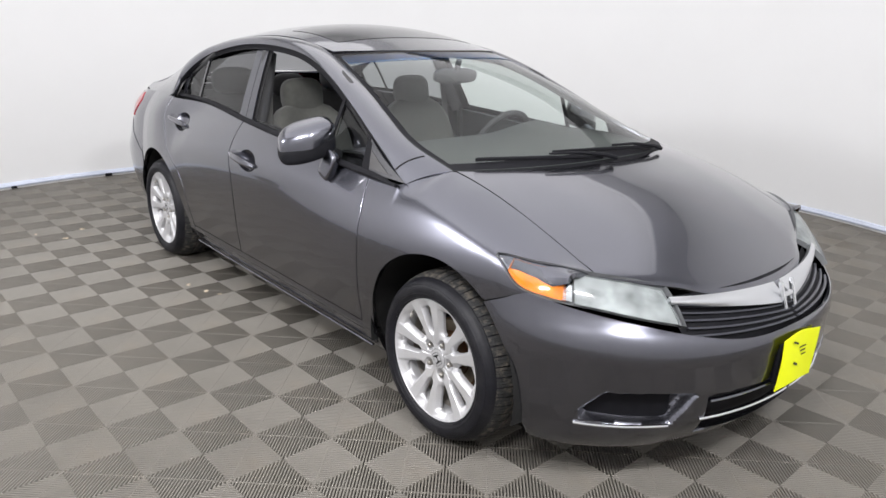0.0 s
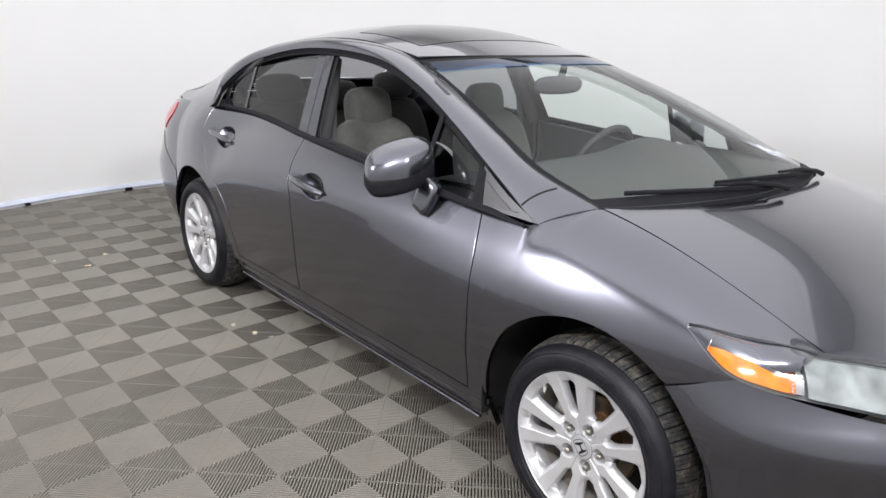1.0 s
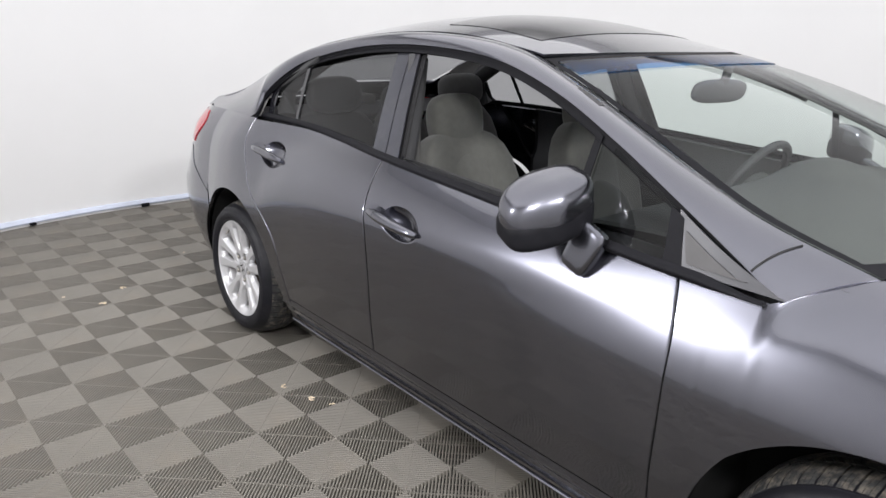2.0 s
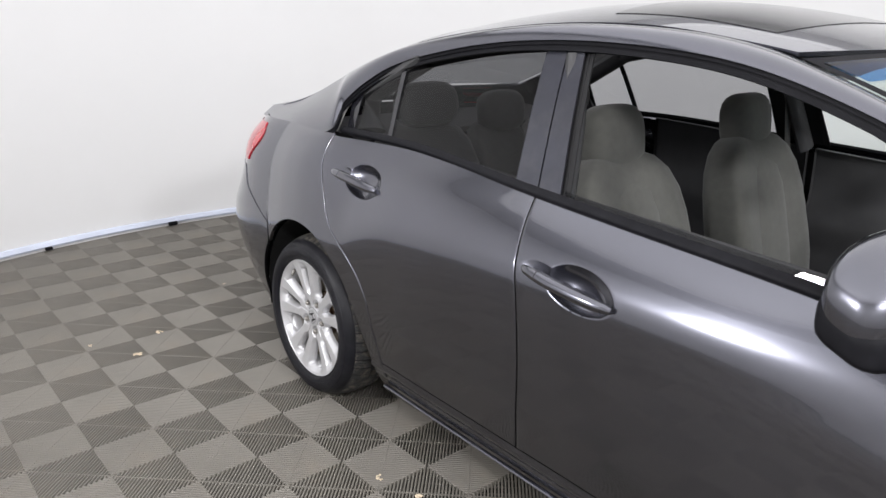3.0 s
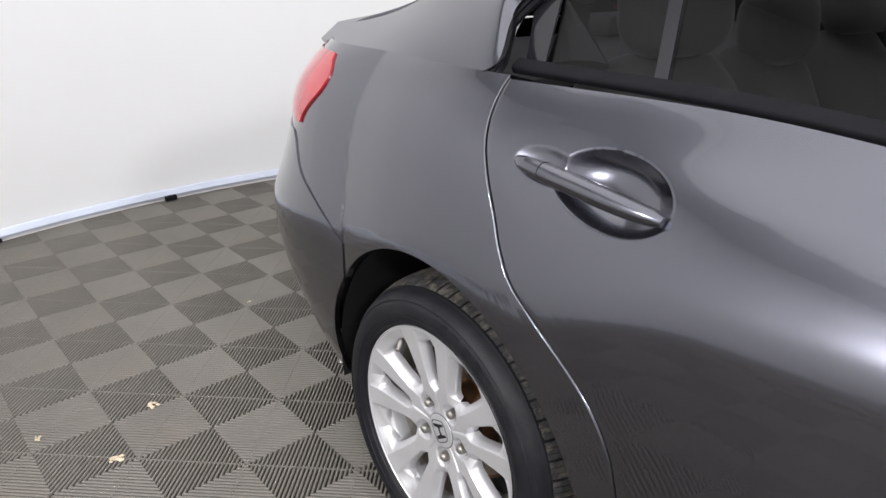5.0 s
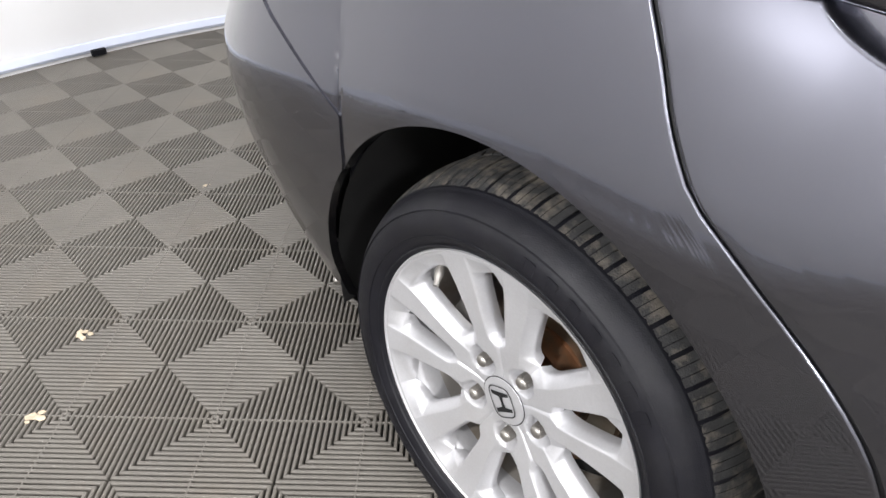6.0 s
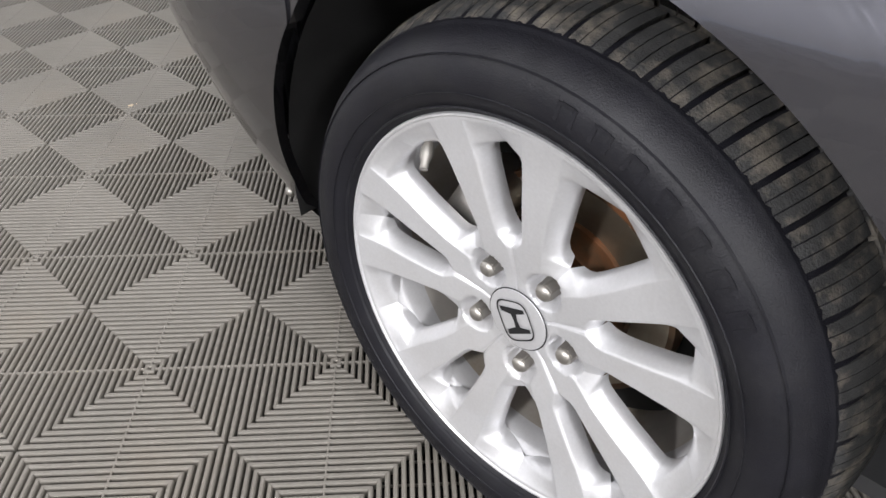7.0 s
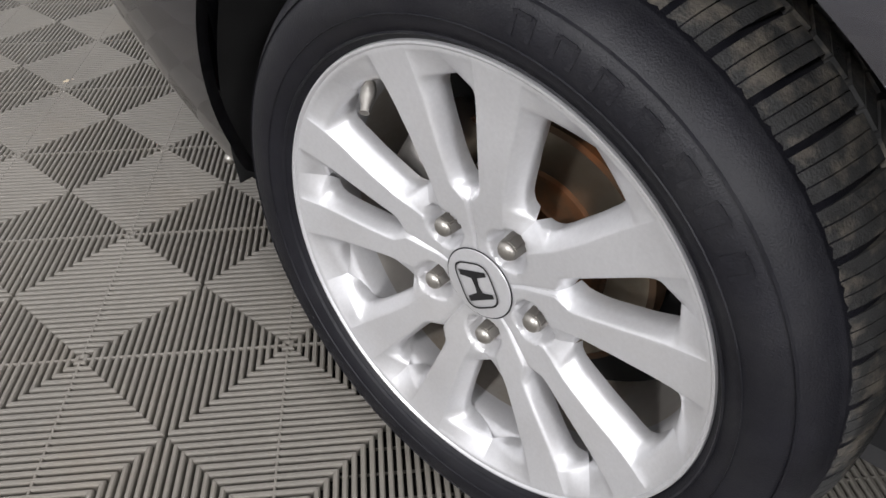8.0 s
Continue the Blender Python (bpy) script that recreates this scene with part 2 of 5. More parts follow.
def tube(pts, r, n=8, cap=True, flat=1.0):
    """Round bar along points."""
    bm = bmesh.new()
    rings = []
    for i, p in enumerate(pts):
        p = Vector(p)
        d = (Vector(pts[min(i + 1, len(pts) - 1)]) - Vector(pts[max(i - 1, 0)])).normalized()
        up = Vector((0, 0, 1)) if abs(d.z) < 0.9 else Vector((1, 0, 0))
        a = d.cross(up).normalized()
        b = a.cross(d)
        rr = r(i / (len(pts) - 1)) if callable(r) else r
        rings.append([bm.verts.new(p + rr * (math.cos(t) * a + flat * math.sin(t) * b)) for t in (2 * math.pi * j / n for j in range(n))])
    for i in range(len(rings) - 1):
        for j in range(n):
            bm.faces.new([rings[i][j], rings[i][(j + 1) % n], rings[i + 1][(j + 1) % n], rings[i + 1][j]])
    if cap:
        bm.faces.new(rings[0][::-1])
        bm.faces.new(rings[-1])
    return bm


def empty(name, label, category, m=None, group=""):
    ob = new(name)
    if m is not None:
        ob.matrix_world = m
    return tagged(ob, label, category, group)


# ---- the round room ----
wall = finish("wall_round", spin([(ROOM_R, 0.0), (ROOM_R, ROOM_H), (ROOM_R + 0.12, ROOM_H), (ROOM_R + 0.12, 0.0)], 160, closed=True), WALL)
wall.matrix_world = pose(ROOM_X, ROOM_Y, 0, 90) @ pose(0, 0, 0)
tagged(wall, "smooth white curved studio wall round the car", "wall", kind="structure")
bm = bmesh.new()
bmesh.ops.create_circle(bm, cap_ends=True, segments=120, radius=ROOM_R + 0.12)
ceiling = finish("ceiling", bm, CEIL, smooth=False)
ceiling.matrix_world = pose(ROOM_X, ROOM_Y, ROOM_H, 180)
tagged(ceiling, "plain grey studio ceiling above the softbox", "ceiling", kind="structure")
trim = finish("baseboard", spin([(ROOM_R - 0.003, 0.060), (ROOM_R - 0.016, 0.056), (ROOM_R - 0.022, 0.030), (ROOM_R - 0.014, 0.018)], 120, radians(110), radians(330)), STRIP)
trim.matrix_world = pose(ROOM_X, ROOM_Y, 0, 90)
tagged(trim, "pale bluish plastic strip along the foot of the wall", "baseboard", kind="structure")
# shadow gap at the wall foot, drawn as an added black strip
gap = finish("trim", spin([(ROOM_R - 0.002, 0.034), (ROOM_R - 0.010, 0.030), (ROOM_R - 0.012, 0.0)], 90, radians(-30), radians(110)), GAP)
gap.matrix_world = pose(ROOM_X, ROOM_Y, 0, 90)
tagged(gap, "black strip drawn as the shadow gap along the foot of the wall", "trim", kind="structure")
# sheet under the tiles; its near-black colour stands for shade in the gaps
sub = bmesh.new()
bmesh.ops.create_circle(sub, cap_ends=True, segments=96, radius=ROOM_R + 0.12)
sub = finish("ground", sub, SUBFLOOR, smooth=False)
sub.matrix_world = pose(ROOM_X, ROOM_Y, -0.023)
tagged(sub, "near-black sheet under the tiles, coloured as the shade in their gaps", "ground", kind="structure")

# ---- the car: x runs forward from the rear axle, y to its left ----
HUB_Z, WHEELBASE, ARCH_R, ARCH_F = 0.307, 2.67, 0.378, 0.386
car = empty("car", "dark grey metallic four-door sedan, front passenger window open", "car")

HALF_WIDTH = curve([(-0.80, 0.60), (-0.65, 0.715), (-0.55, 0.765), (-0.40, 0.812), (-0.30, 0.832), (-0.20, 0.845), (0.0, 0.860), (0.5, 0.870), (1.2, 0.872),
                    (2.0, 0.872), (2.67, 0.864), (2.90, 0.846), (3.07, 0.822), (3.16, 0.78)])
# how far the side lies inside the half width, by height; the character line is at 0.79
SIDE_IN = curve([(0.16, 0.11), (0.20, 0.088), (0.27, 0.060), (0.35, 0.044), (0.45, 0.029), (0.55, 0.020), (0.65, 0.0145), (0.73, 0.0130), (0.775, 0.0150), (0.79, 0.0180), (0.805, 0.0225), (0.84, 0.0400), (0.90, 0.082), (0.955, 0.132), (1.02, 0.18)])
FENDER_IN = curve([(0.16, 0.11), (0.20, 0.085), (0.27, 0.056), (0.35, 0.040), (0.45, 0.020), (0.53, 0.012), (0.61, 0.010), (0.70, 0.018), (0.78, 0.046), (0.86, 0.086), (0.955, 0.138), (1.02, 0.175)])
REAR_IN = curve([(0.16, 0.12), (0.25, 0.055), (0.35, 0.026), (0.50, 0.006), (0.62, 0.0005), (0.73, 0.0), (0.77, 0.0008), (0.79, 0.0028), (0.815, 0.0075), (0.86, 0.0170), (0.90, 0.0285), (0.94, 0.049), (0.97, 0.076), (1.0, 0.112), (1.02, 0.15)])
LINE_Z = curve([(-0.9, 0.69), (-0.40, 0.66), (-0.25, 0.655), (-0.14, 0.682), (-0.03, 0.695), (0.08, 0.690), (0.18, 0.682), (0.27, 0.690), (0.36, 0.728), (0.48, 0.768), (0.63, 0.784), (0.90, 0.797), (1.10, 0.800), (1.6, 0.795), (2.3, 0.79)])


def ease(a, b, x):
    t = min(max((x - a) / (b - a), 0.0), 1.0)
    return t * t * (3 - 2 * t)


# rear end: seen from above a rounded half oval behind x = REAR_0
REAR_0 = -0.30
REAR_X = curve([(0.16, 0.207), (0.25, 0.342), (0.35, 0.480), (0.45, 0.606), (0.52, 0.660), (0.58, 0.678), (0.63, 0.662), (0.68, 0.620), (0.75, 0.572), (0.85, 0.530), (0.95, 0.490), (1.02, 0.450)])
BUMPER_SEAM = curve([(-0.97, 0.80), (-0.60, 0.805), (-0.55, 0.795), (-0.509, 0.736), (-0.43, 0.684), (-0.35, 0.640), (-0.30, 0.615), (-0.25, 0.596), (-0.2, 0.58)])


def side_y(x, z):
    if x < REAR_0:
        c = min(((REAR_0 - x) / REAR_X(z)) ** (1 / 0.6), 1.0)
        return side_y(REAR_0, z) * math.sqrt(1 - c * c) ** 0.6
    k = ease(0.55, -0.05, x)
    f = ease(2.3, 3.0, x) * 0.35
    q = ease(1.5, 2.25, x)
    line = LINE_Z(x)
    h = 0.16 + (z - 0.16) * 0.63 / (line - 0.16) if z < line else 0.79 + (z - line) * 0.23 / (1.02 - line)
    s = SIDE_IN(h) * (1 - q) + q * (FENDER_IN(z) * (1 - f) + f * FENDER_IN(max(z - 0.03, 0.16)))
    return HALF_WIDTH(x) - (s * (1 - k) + REAR_IN(h) * k)


BELT_Z = curve([(-0.6, 1.0), (0.05, 0.997), (0.5, 0.995), (1.0, 0.962), (1.6, 0.925), (2.18, 0.890), (2.40, 0.882)])
GLASS_Y = curve([(-0.2, 0.685), (0.05, 0.692), (0.3, 0.698), (1.0, 0.733), (1.9, 0.757), (2.2, 0.764), (2.45, 0.752)])


def glass_y(x, z):
    return GLASS_Y(x) - 0.41 * (z - 0.955) - 0.10 * max(z - 1.05, 0) ** 2 * 2


def low_edge(x, bottom):
    for cx, r in ((0.0, ARCH_R), (WHEELBASE, ARCH_F)):
        if abs(x - cx) < r:
            return max(bottom, HUB_Z + math.sqrt(r * r - (x - cx) ** 2))
    return bottom


def cos_steps(a, b, n):
    return [a + (b - a) * (1 - math.cos(math.pi * i / n)) / 2 for i in range(n + 1)]


# door seams, by height
SEAM_FRONT = curve([(0.20, 2.195), (0.40, 2.215), (0.60, 2.230), (0.76, 2.224), (0.90, 2.185)])
SEAM_MID = curve([(0.20, 1.075), (0.35, 1.090), (0.60, 1.105), (0.80, 1.085), (0.97, 1.030)])
SEAM_REAR = curve([(0.20, 0.470), (0.33, 0.460), (0.45, 0.437), (0.53, 0.417), (0.588, 0.382), (0.63, 0.338), (0.673, 0.278), (0.713, 0.216), (0.75, 0.186), (0.81, 0.153), (0.866, 0.120), (0.91, 0.098), (0.94, 0.088), (1.0, 0.083)])
HANDLES = ((1.115, 0.816, 1.378, 0.790), (0.175, 0.892, 0.432, 0.866))
G = 0.0025


def cup(x, z):
    """Depth of the hollow behind a door handle."""
    d = 0.0
    for x0, z0, x1, z1 in HANDLES:
        cx, cz = x0 + 0.162, z0 + (z1 - z0) * 0.55
        a = math.atan2(z1 - z0, x1 - x0)
        dx, dz = x - cx, z - cz
        u, w = (dx * math.cos(a) + dz * math.sin(a)) / 0.100, (-dx * math.sin(a) + dz * math.cos(a)) / 0.049
        # the hollow, and the slim cradle under the root of the handle
        r = math.hypot(u, w)
        ur, wr = (dx * math.cos(a) + dz * math.sin(a) + 0.115) / 0.062, (-dx * math.sin(a) + dz * math.cos(a)) / 0.024
        rr = math.hypot(ur, wr)
        d += max(0.035 * (1 - min(r, 1.0) ** 2.4) ** 1.2, 0.008 * (1 - min(rr, 1.0) ** 2.2) ** 1.2)
    return d


def rolled(t):
    """Fall of a panel towards its rolled edge."""
    return 0.0012 * (1 - math.sqrt(1 - (1 - t) ** 2)) if t < 1 else 0.0


def door(name, x_rear, x_front, side, label):
    def f(u, v):
        zb = 0.300
        x = 0
        z = 0.6
        for _ in range(3):
            z0, z1 = zb, BELT_Z(x if x else 1.0) - 0.004
            z = z0 + (z1 - z0) * v
            x = x_rear(z) + G + (x_front(z) - x_rear(z) - 2 * G) * u
        return x, side_y(x, z) - cup(x, z) - rolled(min(u, 1 - u) / 0.0055), z
    def fine(lo, hi, a, b, wide, close):
        """Steps of about wide, and of about close between a and b."""
        return steps(lo, a, max(int((a - lo) / wide), 1))[:-1] + steps(a, b, int((b - a) / close))[:-1] + steps(b, hi, max(int((hi - b) / wide), 1))
    hx0, hz0, hx1, hz1 = HANDLES[0] if x_front is SEAM_FRONT else HANDLES[1]
    xa, xb = x_rear(0.87), x_front(0.87)
    us = [0, 0.0018, 0.0036] + fine(0.0055, 0.9945, max((hx0 - 0.03 - xa) / (xb - xa), 0.02), (hx1 + 0.04 - xa) / (xb - xa), 0.012, 0.0026) + [0.9964, 0.9982, 1]
    zt = BELT_Z(0.5 * (hx0 + hx1)) - 0.304
    vs = fine(0, 1, (hz1 - 0.075 - 0.30) / zt, min((hz0 + 0.065 - 0.30) / zt, 0.97), 0.016, 0.0032)
    return part(name, sheet(f, us, vs, side, 0.016), PAINT, car, label)


def body_side(side):
    which = {-1: "right", 1: "left"}[side]
    # fender
    def fender(u, v):
        x = u
        z0 = low_edge(x, 0.215) if x <= 2.896 else bumper_top(x)
        yh, zh = hood_edge(x)
        if x <= 2.40:
            z = z0 + (BELT_Z(x) - 0.004 - z0) * v
            return x + (SEAM_FRONT(z) + G - 2.19) * max(0, 1 - (x - 2.19) / 0.2), side_y(x, z), z
        # side up to the shoulder, then round over to the bonnet edge
        k = min((x - 2.40) / 0.125, 1.0)
        zs = max(0.80 - 0.10 * ease(2.5, 3.1, x), z0 + 0.01)
        tx, tz = yh, zh
        if k < 1:
            tx, tz = 0.768 + (yh - 0.768) * k, 0.882 + (zh - 0.882) * k
        if v < 0.6:
            z = z0 + (zs - z0) * (v / 0.6)
            return x, side_y(x, z), z
        w = (v - 0.6) / 0.4
        a = Vector((side_y(x, zs), zs))
        t0 = (Vector((side_y(x, zs), zs)) - Vector((side_y(x, zs - 0.02), zs - 0.02))).normalized()
        b = Vector((tx, tz))
        lean = Vector((side_y(x, 0.88) - side_y(x, 0.86), 0.02)).normalized()
        t1 = (lean * (1 - k) + Vector((-1.0, 0.22)).normalized() * k).normalized()
        ln = (b - a).length
        p = (2 * w**3 - 3 * w**2 + 1) * a + (w**3 - 2 * w**2 + w) * ln * 1.15 * t0 + (-2 * w**3 + 3 * w**2) * b + (w**3 - w**2) * ln * 1.0 * t1
        return x, p.x, p.y
    xs = steps(2.19, WHEELBASE - ARCH_F + 0.0005, 5)[:-1] + cos_steps(WHEELBASE - ARCH_F + 0.0005, 2.896, 44) + steps(2.896, 3.172, 16)[1:]
    part("front_fender", sheet(fender, xs, steps(0, 0.6, 30) + steps(0.6, 1, 20)[1:], side, 0.014), PAINT, car)

    # quarter panel
    def quarter(u, v):
        def foot(q):
            return low_edge(q, 0.24) if q > -0.303 else BUMPER_SEAM(q) - 0.004
        if u <= 0:
            z0 = foot(u)
            z = z0 + (0.998 - z0) * v
            return u, side_y(u, z), z
        # columns lean with the door seam and start on the arch
        t, z0 = u / 0.45, 0.45
        for _ in range(12):
            z0 = 0.5 * z0 + 0.5 * foot(min(t, 0.79) * (SEAM_REAR(z0) - G))
        z0 += (0.24 - z0) * min(max((t - 0.79) / 0.11, 0), 1)
        z = z0 + (0.998 - z0) * v
        x = t * (SEAM_REAR(z) - G)
        return x, side_y(x, z) - 2.5 * rolled((0.45 - u) / 0.006), z
    us = steps(-0.45, -0.304, 12) + steps(-0.302, 0.20, 35)[:-1] + steps(0.20, 0.34, 22)[:-1] + steps(0.34, 0.438, 26) + [0.442, 0.444, 0.446, 0.448, 0.45]
    part("quarter_panel", sheet(quarter, us, steps(0, 1, 44), side, 0.016), PAINT, car)

    # sill
    part("side_sill", sheet(lambda u, v: (u, side_y(u, 0.18 + 0.112 * v) - 0.004 + 0.007 * math.exp(-((v - 0.80) / 0.10) ** 2), 0.18 + 0.112 * v), steps(0.40, 2.30, 60),
                            steps(0, 1, 14), side, 0.02), PAINT, car)
    part("sill_lip", tube([(x, side * (side_y(x, 0.20) + 0.006), 0.196) for x in steps(0.44, 2.24, 40)], 0.0075, 8, flat=0.7), PAINT, car)
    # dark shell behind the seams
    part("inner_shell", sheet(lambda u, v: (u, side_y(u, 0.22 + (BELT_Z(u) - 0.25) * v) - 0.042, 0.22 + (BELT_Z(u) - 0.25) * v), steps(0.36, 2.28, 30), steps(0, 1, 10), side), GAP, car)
    # wheel arch liners
    for cx, r in ((0.0, ARCH_R), (WHEELBASE, ARCH_F)):
        bm = spin([(r + 0.004, -0.018), (r + 0.012, 0.10), (r + 0.012, 0.36)], 40, radians(-12), radians(190))
        ob = part("arch_liner", bm, LINER, car)
        ob.matrix_basis = pose(cx, side * (0.785 if cx < 1 else 0.815), HUB_Z, 0, 0, 0) @ (Matrix.Diagonal((1, -side, 1, 1)))
        bm = bmesh.new()
        bmesh.ops.create_circle(bm, cap_ends=True, segments=40, radius=r + 0.02)
        ob = part("arch_inner_wall", bm, LINER, car)
        ob.matrix_basis = pose(cx, side * 0.50, HUB_Z + 0.03, 90)
    # mud lip behind the rear wheel
    pts = [(-0.385 - 0.055 * (1 - t), side * (0.782 - 0.045 * (1 - t)), 0.215 + 0.30 * t) for t in steps(0, 1, 8)]
    part("arch_lip", tube(pts, 0.010, 8, flat=1.8), BLACK, car)
    for x, y, z in ((-0.458, 0.762, 0.224), (-0.432, 0.778, 0.33)):
        bm = bmesh.new()
        bmesh.ops.create_uvsphere(bm, u_segments=12, v_segments=8, radius=0.008)
        ob = part("screw", bm, STEEL, car)
        ob.matrix_basis = pose(x, side * y, z)

    # greenhouse frame strip: C pillar, roof rail and A pillar in one
    low = rope([(-0.66, 0.650, 0.990), (-0.30, 0.716, 0.991), (0.015, 0.736, 0.992), (0.006, 0.652, 1.09), (0.11, 0.602, 1.178), (0.27, 0.572, 1.243), (0.60, 0.570, 1.300),
                (0.90, 0.573, 1.322), (1.20, 0.580, 1.315), (1.465, 0.605, 1.284), (1.72, 0.645, 1.212), (1.94, 0.684, 1.118), (2.10, 0.714, 1.040), (2.28, 0.745, 0.948), (2.405, 0.768, 0.882)])
    bow = curve([(0, 0.0), (0.1, 0.003), (0.2, 0.020), (0.4, 0.02), (0.6, 0.018), (0.8, 0.020), (1, 0.012)])

    def frame_strip(u, v):
        a, b = Vector(low(u)), Vector(ROOF_EDGE(u))
        p = a + (b - a) * v
        out = Vector((0, 0.75, 0.66))
        return tuple(p + out * bow(u) * 4 * v * (1 - v))
    part("roof_frame", sheet(frame_strip, steps(0, 1, 130), steps(0, 1, 12), side, 0.012), PAINT, car)
    def inner_strip(u, v):
        x, y, z = frame_strip(u, v)
        return x - 0.006, y - 0.022, z - 0.016
    part("pillar_trim", sheet(inner_strip, steps(0.655, 0.975, 50), steps(0, 1, 5), side), DASH, car)
    part("roof_rail_trim", sheet(inner_strip, steps(0.16, 0.655, 50), steps(0, 1, 5), side), HEADLINER, car)
    # pillar seam near the windscreen foot
    seam = [frame_strip(0.955 + 0.006 * t, t) for t in steps(0.02, 0.9, 8)]
    part("pillar_seam", tube([(x, side * (y + 0.001), z + 0.001) for x, y, z in seam], 0.0022, 6), GAP, car)

    for line, za, zb in ((SEAM_FRONT, 0.22, 0.885), (SEAM_MID, 0.29, 0.955), (SEAM_REAR, 0.29, 0.990)):
        pts = [(line(z), side * (side_y(line(z), z) - 0.009), z) for z in steps(za, zb, 60)]
        part("door_gap", tube(pts, 0.0055, 6), GAP, car)
    doors = [door("rear_door", SEAM_REAR, SEAM_MID, side, ""), door("front_door", SEAM_MID, SEAM_FRONT, side, "")]

    # door window surround
    outer = low

    def rim_strip(u, v):
        a = Vector(outer(0.145 + u * (0.985 - 0.145)))
        # move towards the window's middle line
        inward = Vector((0.25 * math.copysign(1, 1.0 - a.x) * (1 if abs(a.x - 1.0) > 0.75 else 0.2), 0.0, -1.0)).normalized()
        wide = 0.026 - 0.012 * ease(0.80, 0.95, u)
        p = a + inward * wide * v
        return p.x, p.y + 0.41 * wide * v - 0.006 * (v > 0.3), p.z
    part("window_moulding", sheet(rim_strip, steps(0, 1, 110), [0.0, 0.15, 0.3, 0.31, 0.65, 1.0], side, 0.008), BLACK, car)

    trim_line = [Vector(outer(u)) for u in steps(0.22, 0.74, 40)]
    part("roof_side_trim", tube([(p.x, side * (p.y - 0.058), p.z - 0.004) for p in trim_line], 0.026, 10), CABIN, car)
    # belt moulding
    def belt(u, v):
        x = 0.035 + u * 2.350
        z = BELT_Z(x) - 0.006 + 0.024 * (1 - 0.8 * ease(0.93, 1.0, u)) * v
        return x, GLASS_Y(x) - 0.41 * (BELT_Z(x) - 0.955) + 0.011 + 0.010 * math.sin(math.pi * v) - 0.012 * v, z
    part("belt_moulding", sheet(belt, steps(0, 1, 80), steps(0, 1, 6), side, 0.01), BLACK, car)

    # window panes and pillars, as strips of the glass surface between two edge lines
    def top_z(x):
        return WINDOW_TOP(x)

    def pane(name, xa, xb, mat, inset=0.012, za=None, zb=None, label="", nu=16, nv=12, flange=0.004):
        """xa, xb: x by height fraction (bottom, top)."""
        def f(u, v):
            x0, x1 = xa[0] + (xa[1] - xa[0]) * v, xb[0] + (xb[1] - xb[0]) * v
            x = x0 + (x1 - x0) * u
            z0 = BELT_Z(x) + 0.008 if za is None else za(x)
            z1 = top_z(x) if zb is None else zb(x)
            z = z0 + (max(z1, z0 + 0.001) - z0) * v
            return x, glass_y(x, z) - inset, z
        ob = part(name, sheet(f, steps(0, 1, nu), steps(0, 1, nv), side, flange), mat, car, label)
        return ob

    def see_through(ob):
        ob.visible_shadow = ob.data.materials[0] is TINT
        return ob
    see_through(pane("quarter_glass", (0.085, 0.07), (0.300, 0.255), TINT, flange=0))
    pane("window_divider", (0.300, 0.255), (0.322, 0.277), GLOSS, 0.006)
    pane("rear_edge_frame", (0.045, 0.02), (0.088, 0.072), GLOSS, 0.004)
    see_through(pane("rear_door_glass", (0.322, 0.277), (0.945, 0.895), TINT, flange=0))
    pane("pillar_backing", (0.930, 0.880), (1.110, 1.030), GAP, 0.014)
    pane("door_pillar", (0.945, 0.892), (1.026, 0.963), PILLAR, 0.002)
    pane("door_pillar", (1.031, 0.968), (1.105, 1.022), PILLAR, 0.002)
    pane("window_channel", (1.105, 1.022), (1.125, 1.042), GAP, 0.016)
    pane("window_divider", (1.858, 1.862), (1.884, 1.884), BLACK, 0.004)
    see_through(pane("front_vent_glass", (1.884, 1.884), (2.158, 2.140), CLEAR if side > 0 else TINT_LIGHT, flange=0))
    pane("window_divider", (2.150, 2.128), (2.196, 2.165), BLACK, 0.004, nv=8)
    pane("corner_trim", (2.180, 2.150), (2.412, 2.412), TRIM, 0.006, nu=24, zb=lambda x: top_z(x) + 0.008)
    pane("corner_glass", (2.205, 2.180), (2.335, 2.335), CORNER, 0.001, nu=20, za=lambda x: BELT_Z(x) + 0.022, zb=lambda x: max(top_z(x) - 0.014, BELT_Z(x) + 0.024))
    if side > 0:
        see_through(pane("front_door_glass", (1.125, 1.042), (1.858, 1.862), CLEAR, flange=0))
    else:
        pane("lowered_glass_edge", (1.125, 1.042), (1.858, 1.862), TINT, 0.014, zb=lambda x: BELT_Z(x) + 0.022, flange=0.003)
    # handles
    for (x0, z0, x1, z1), dr in zip(HANDLES, doors[::-1]):
        pts = []
        for t in steps(0, 1, 18):
            x, z = x0 + (x1 - x0) * t, z0 + (z1 - z0) * t
            pts.append((x, side * (side_y(x, z) + 0.006 + 0.013 * math.sin(math.pi * min(t * 1.05, 1)) ** 0.6), z))
        bm = tube(pts, lambda t: 0.0170 * (1 - 0.35 * abs(2 * t - 1) ** 3) * (0.7 if t in (0, 1) else 1), 16, flat=0.9)
        # the tube's own flat direction follows the door
        hd = part("handle", bm, PAINT, dr)
        x, z = x0 + (x1 - x0) * 0.22, z0 + (z1 - z0) * 0.22
        ring = tube([(x + 0.0008 * k, side * (side_y(x, z) + 0.0155), z) for k in (-1, 1)], 0.0168, 16, flat=0.9)
        part("handle_seam", ring, GAP, dr)
    return doors


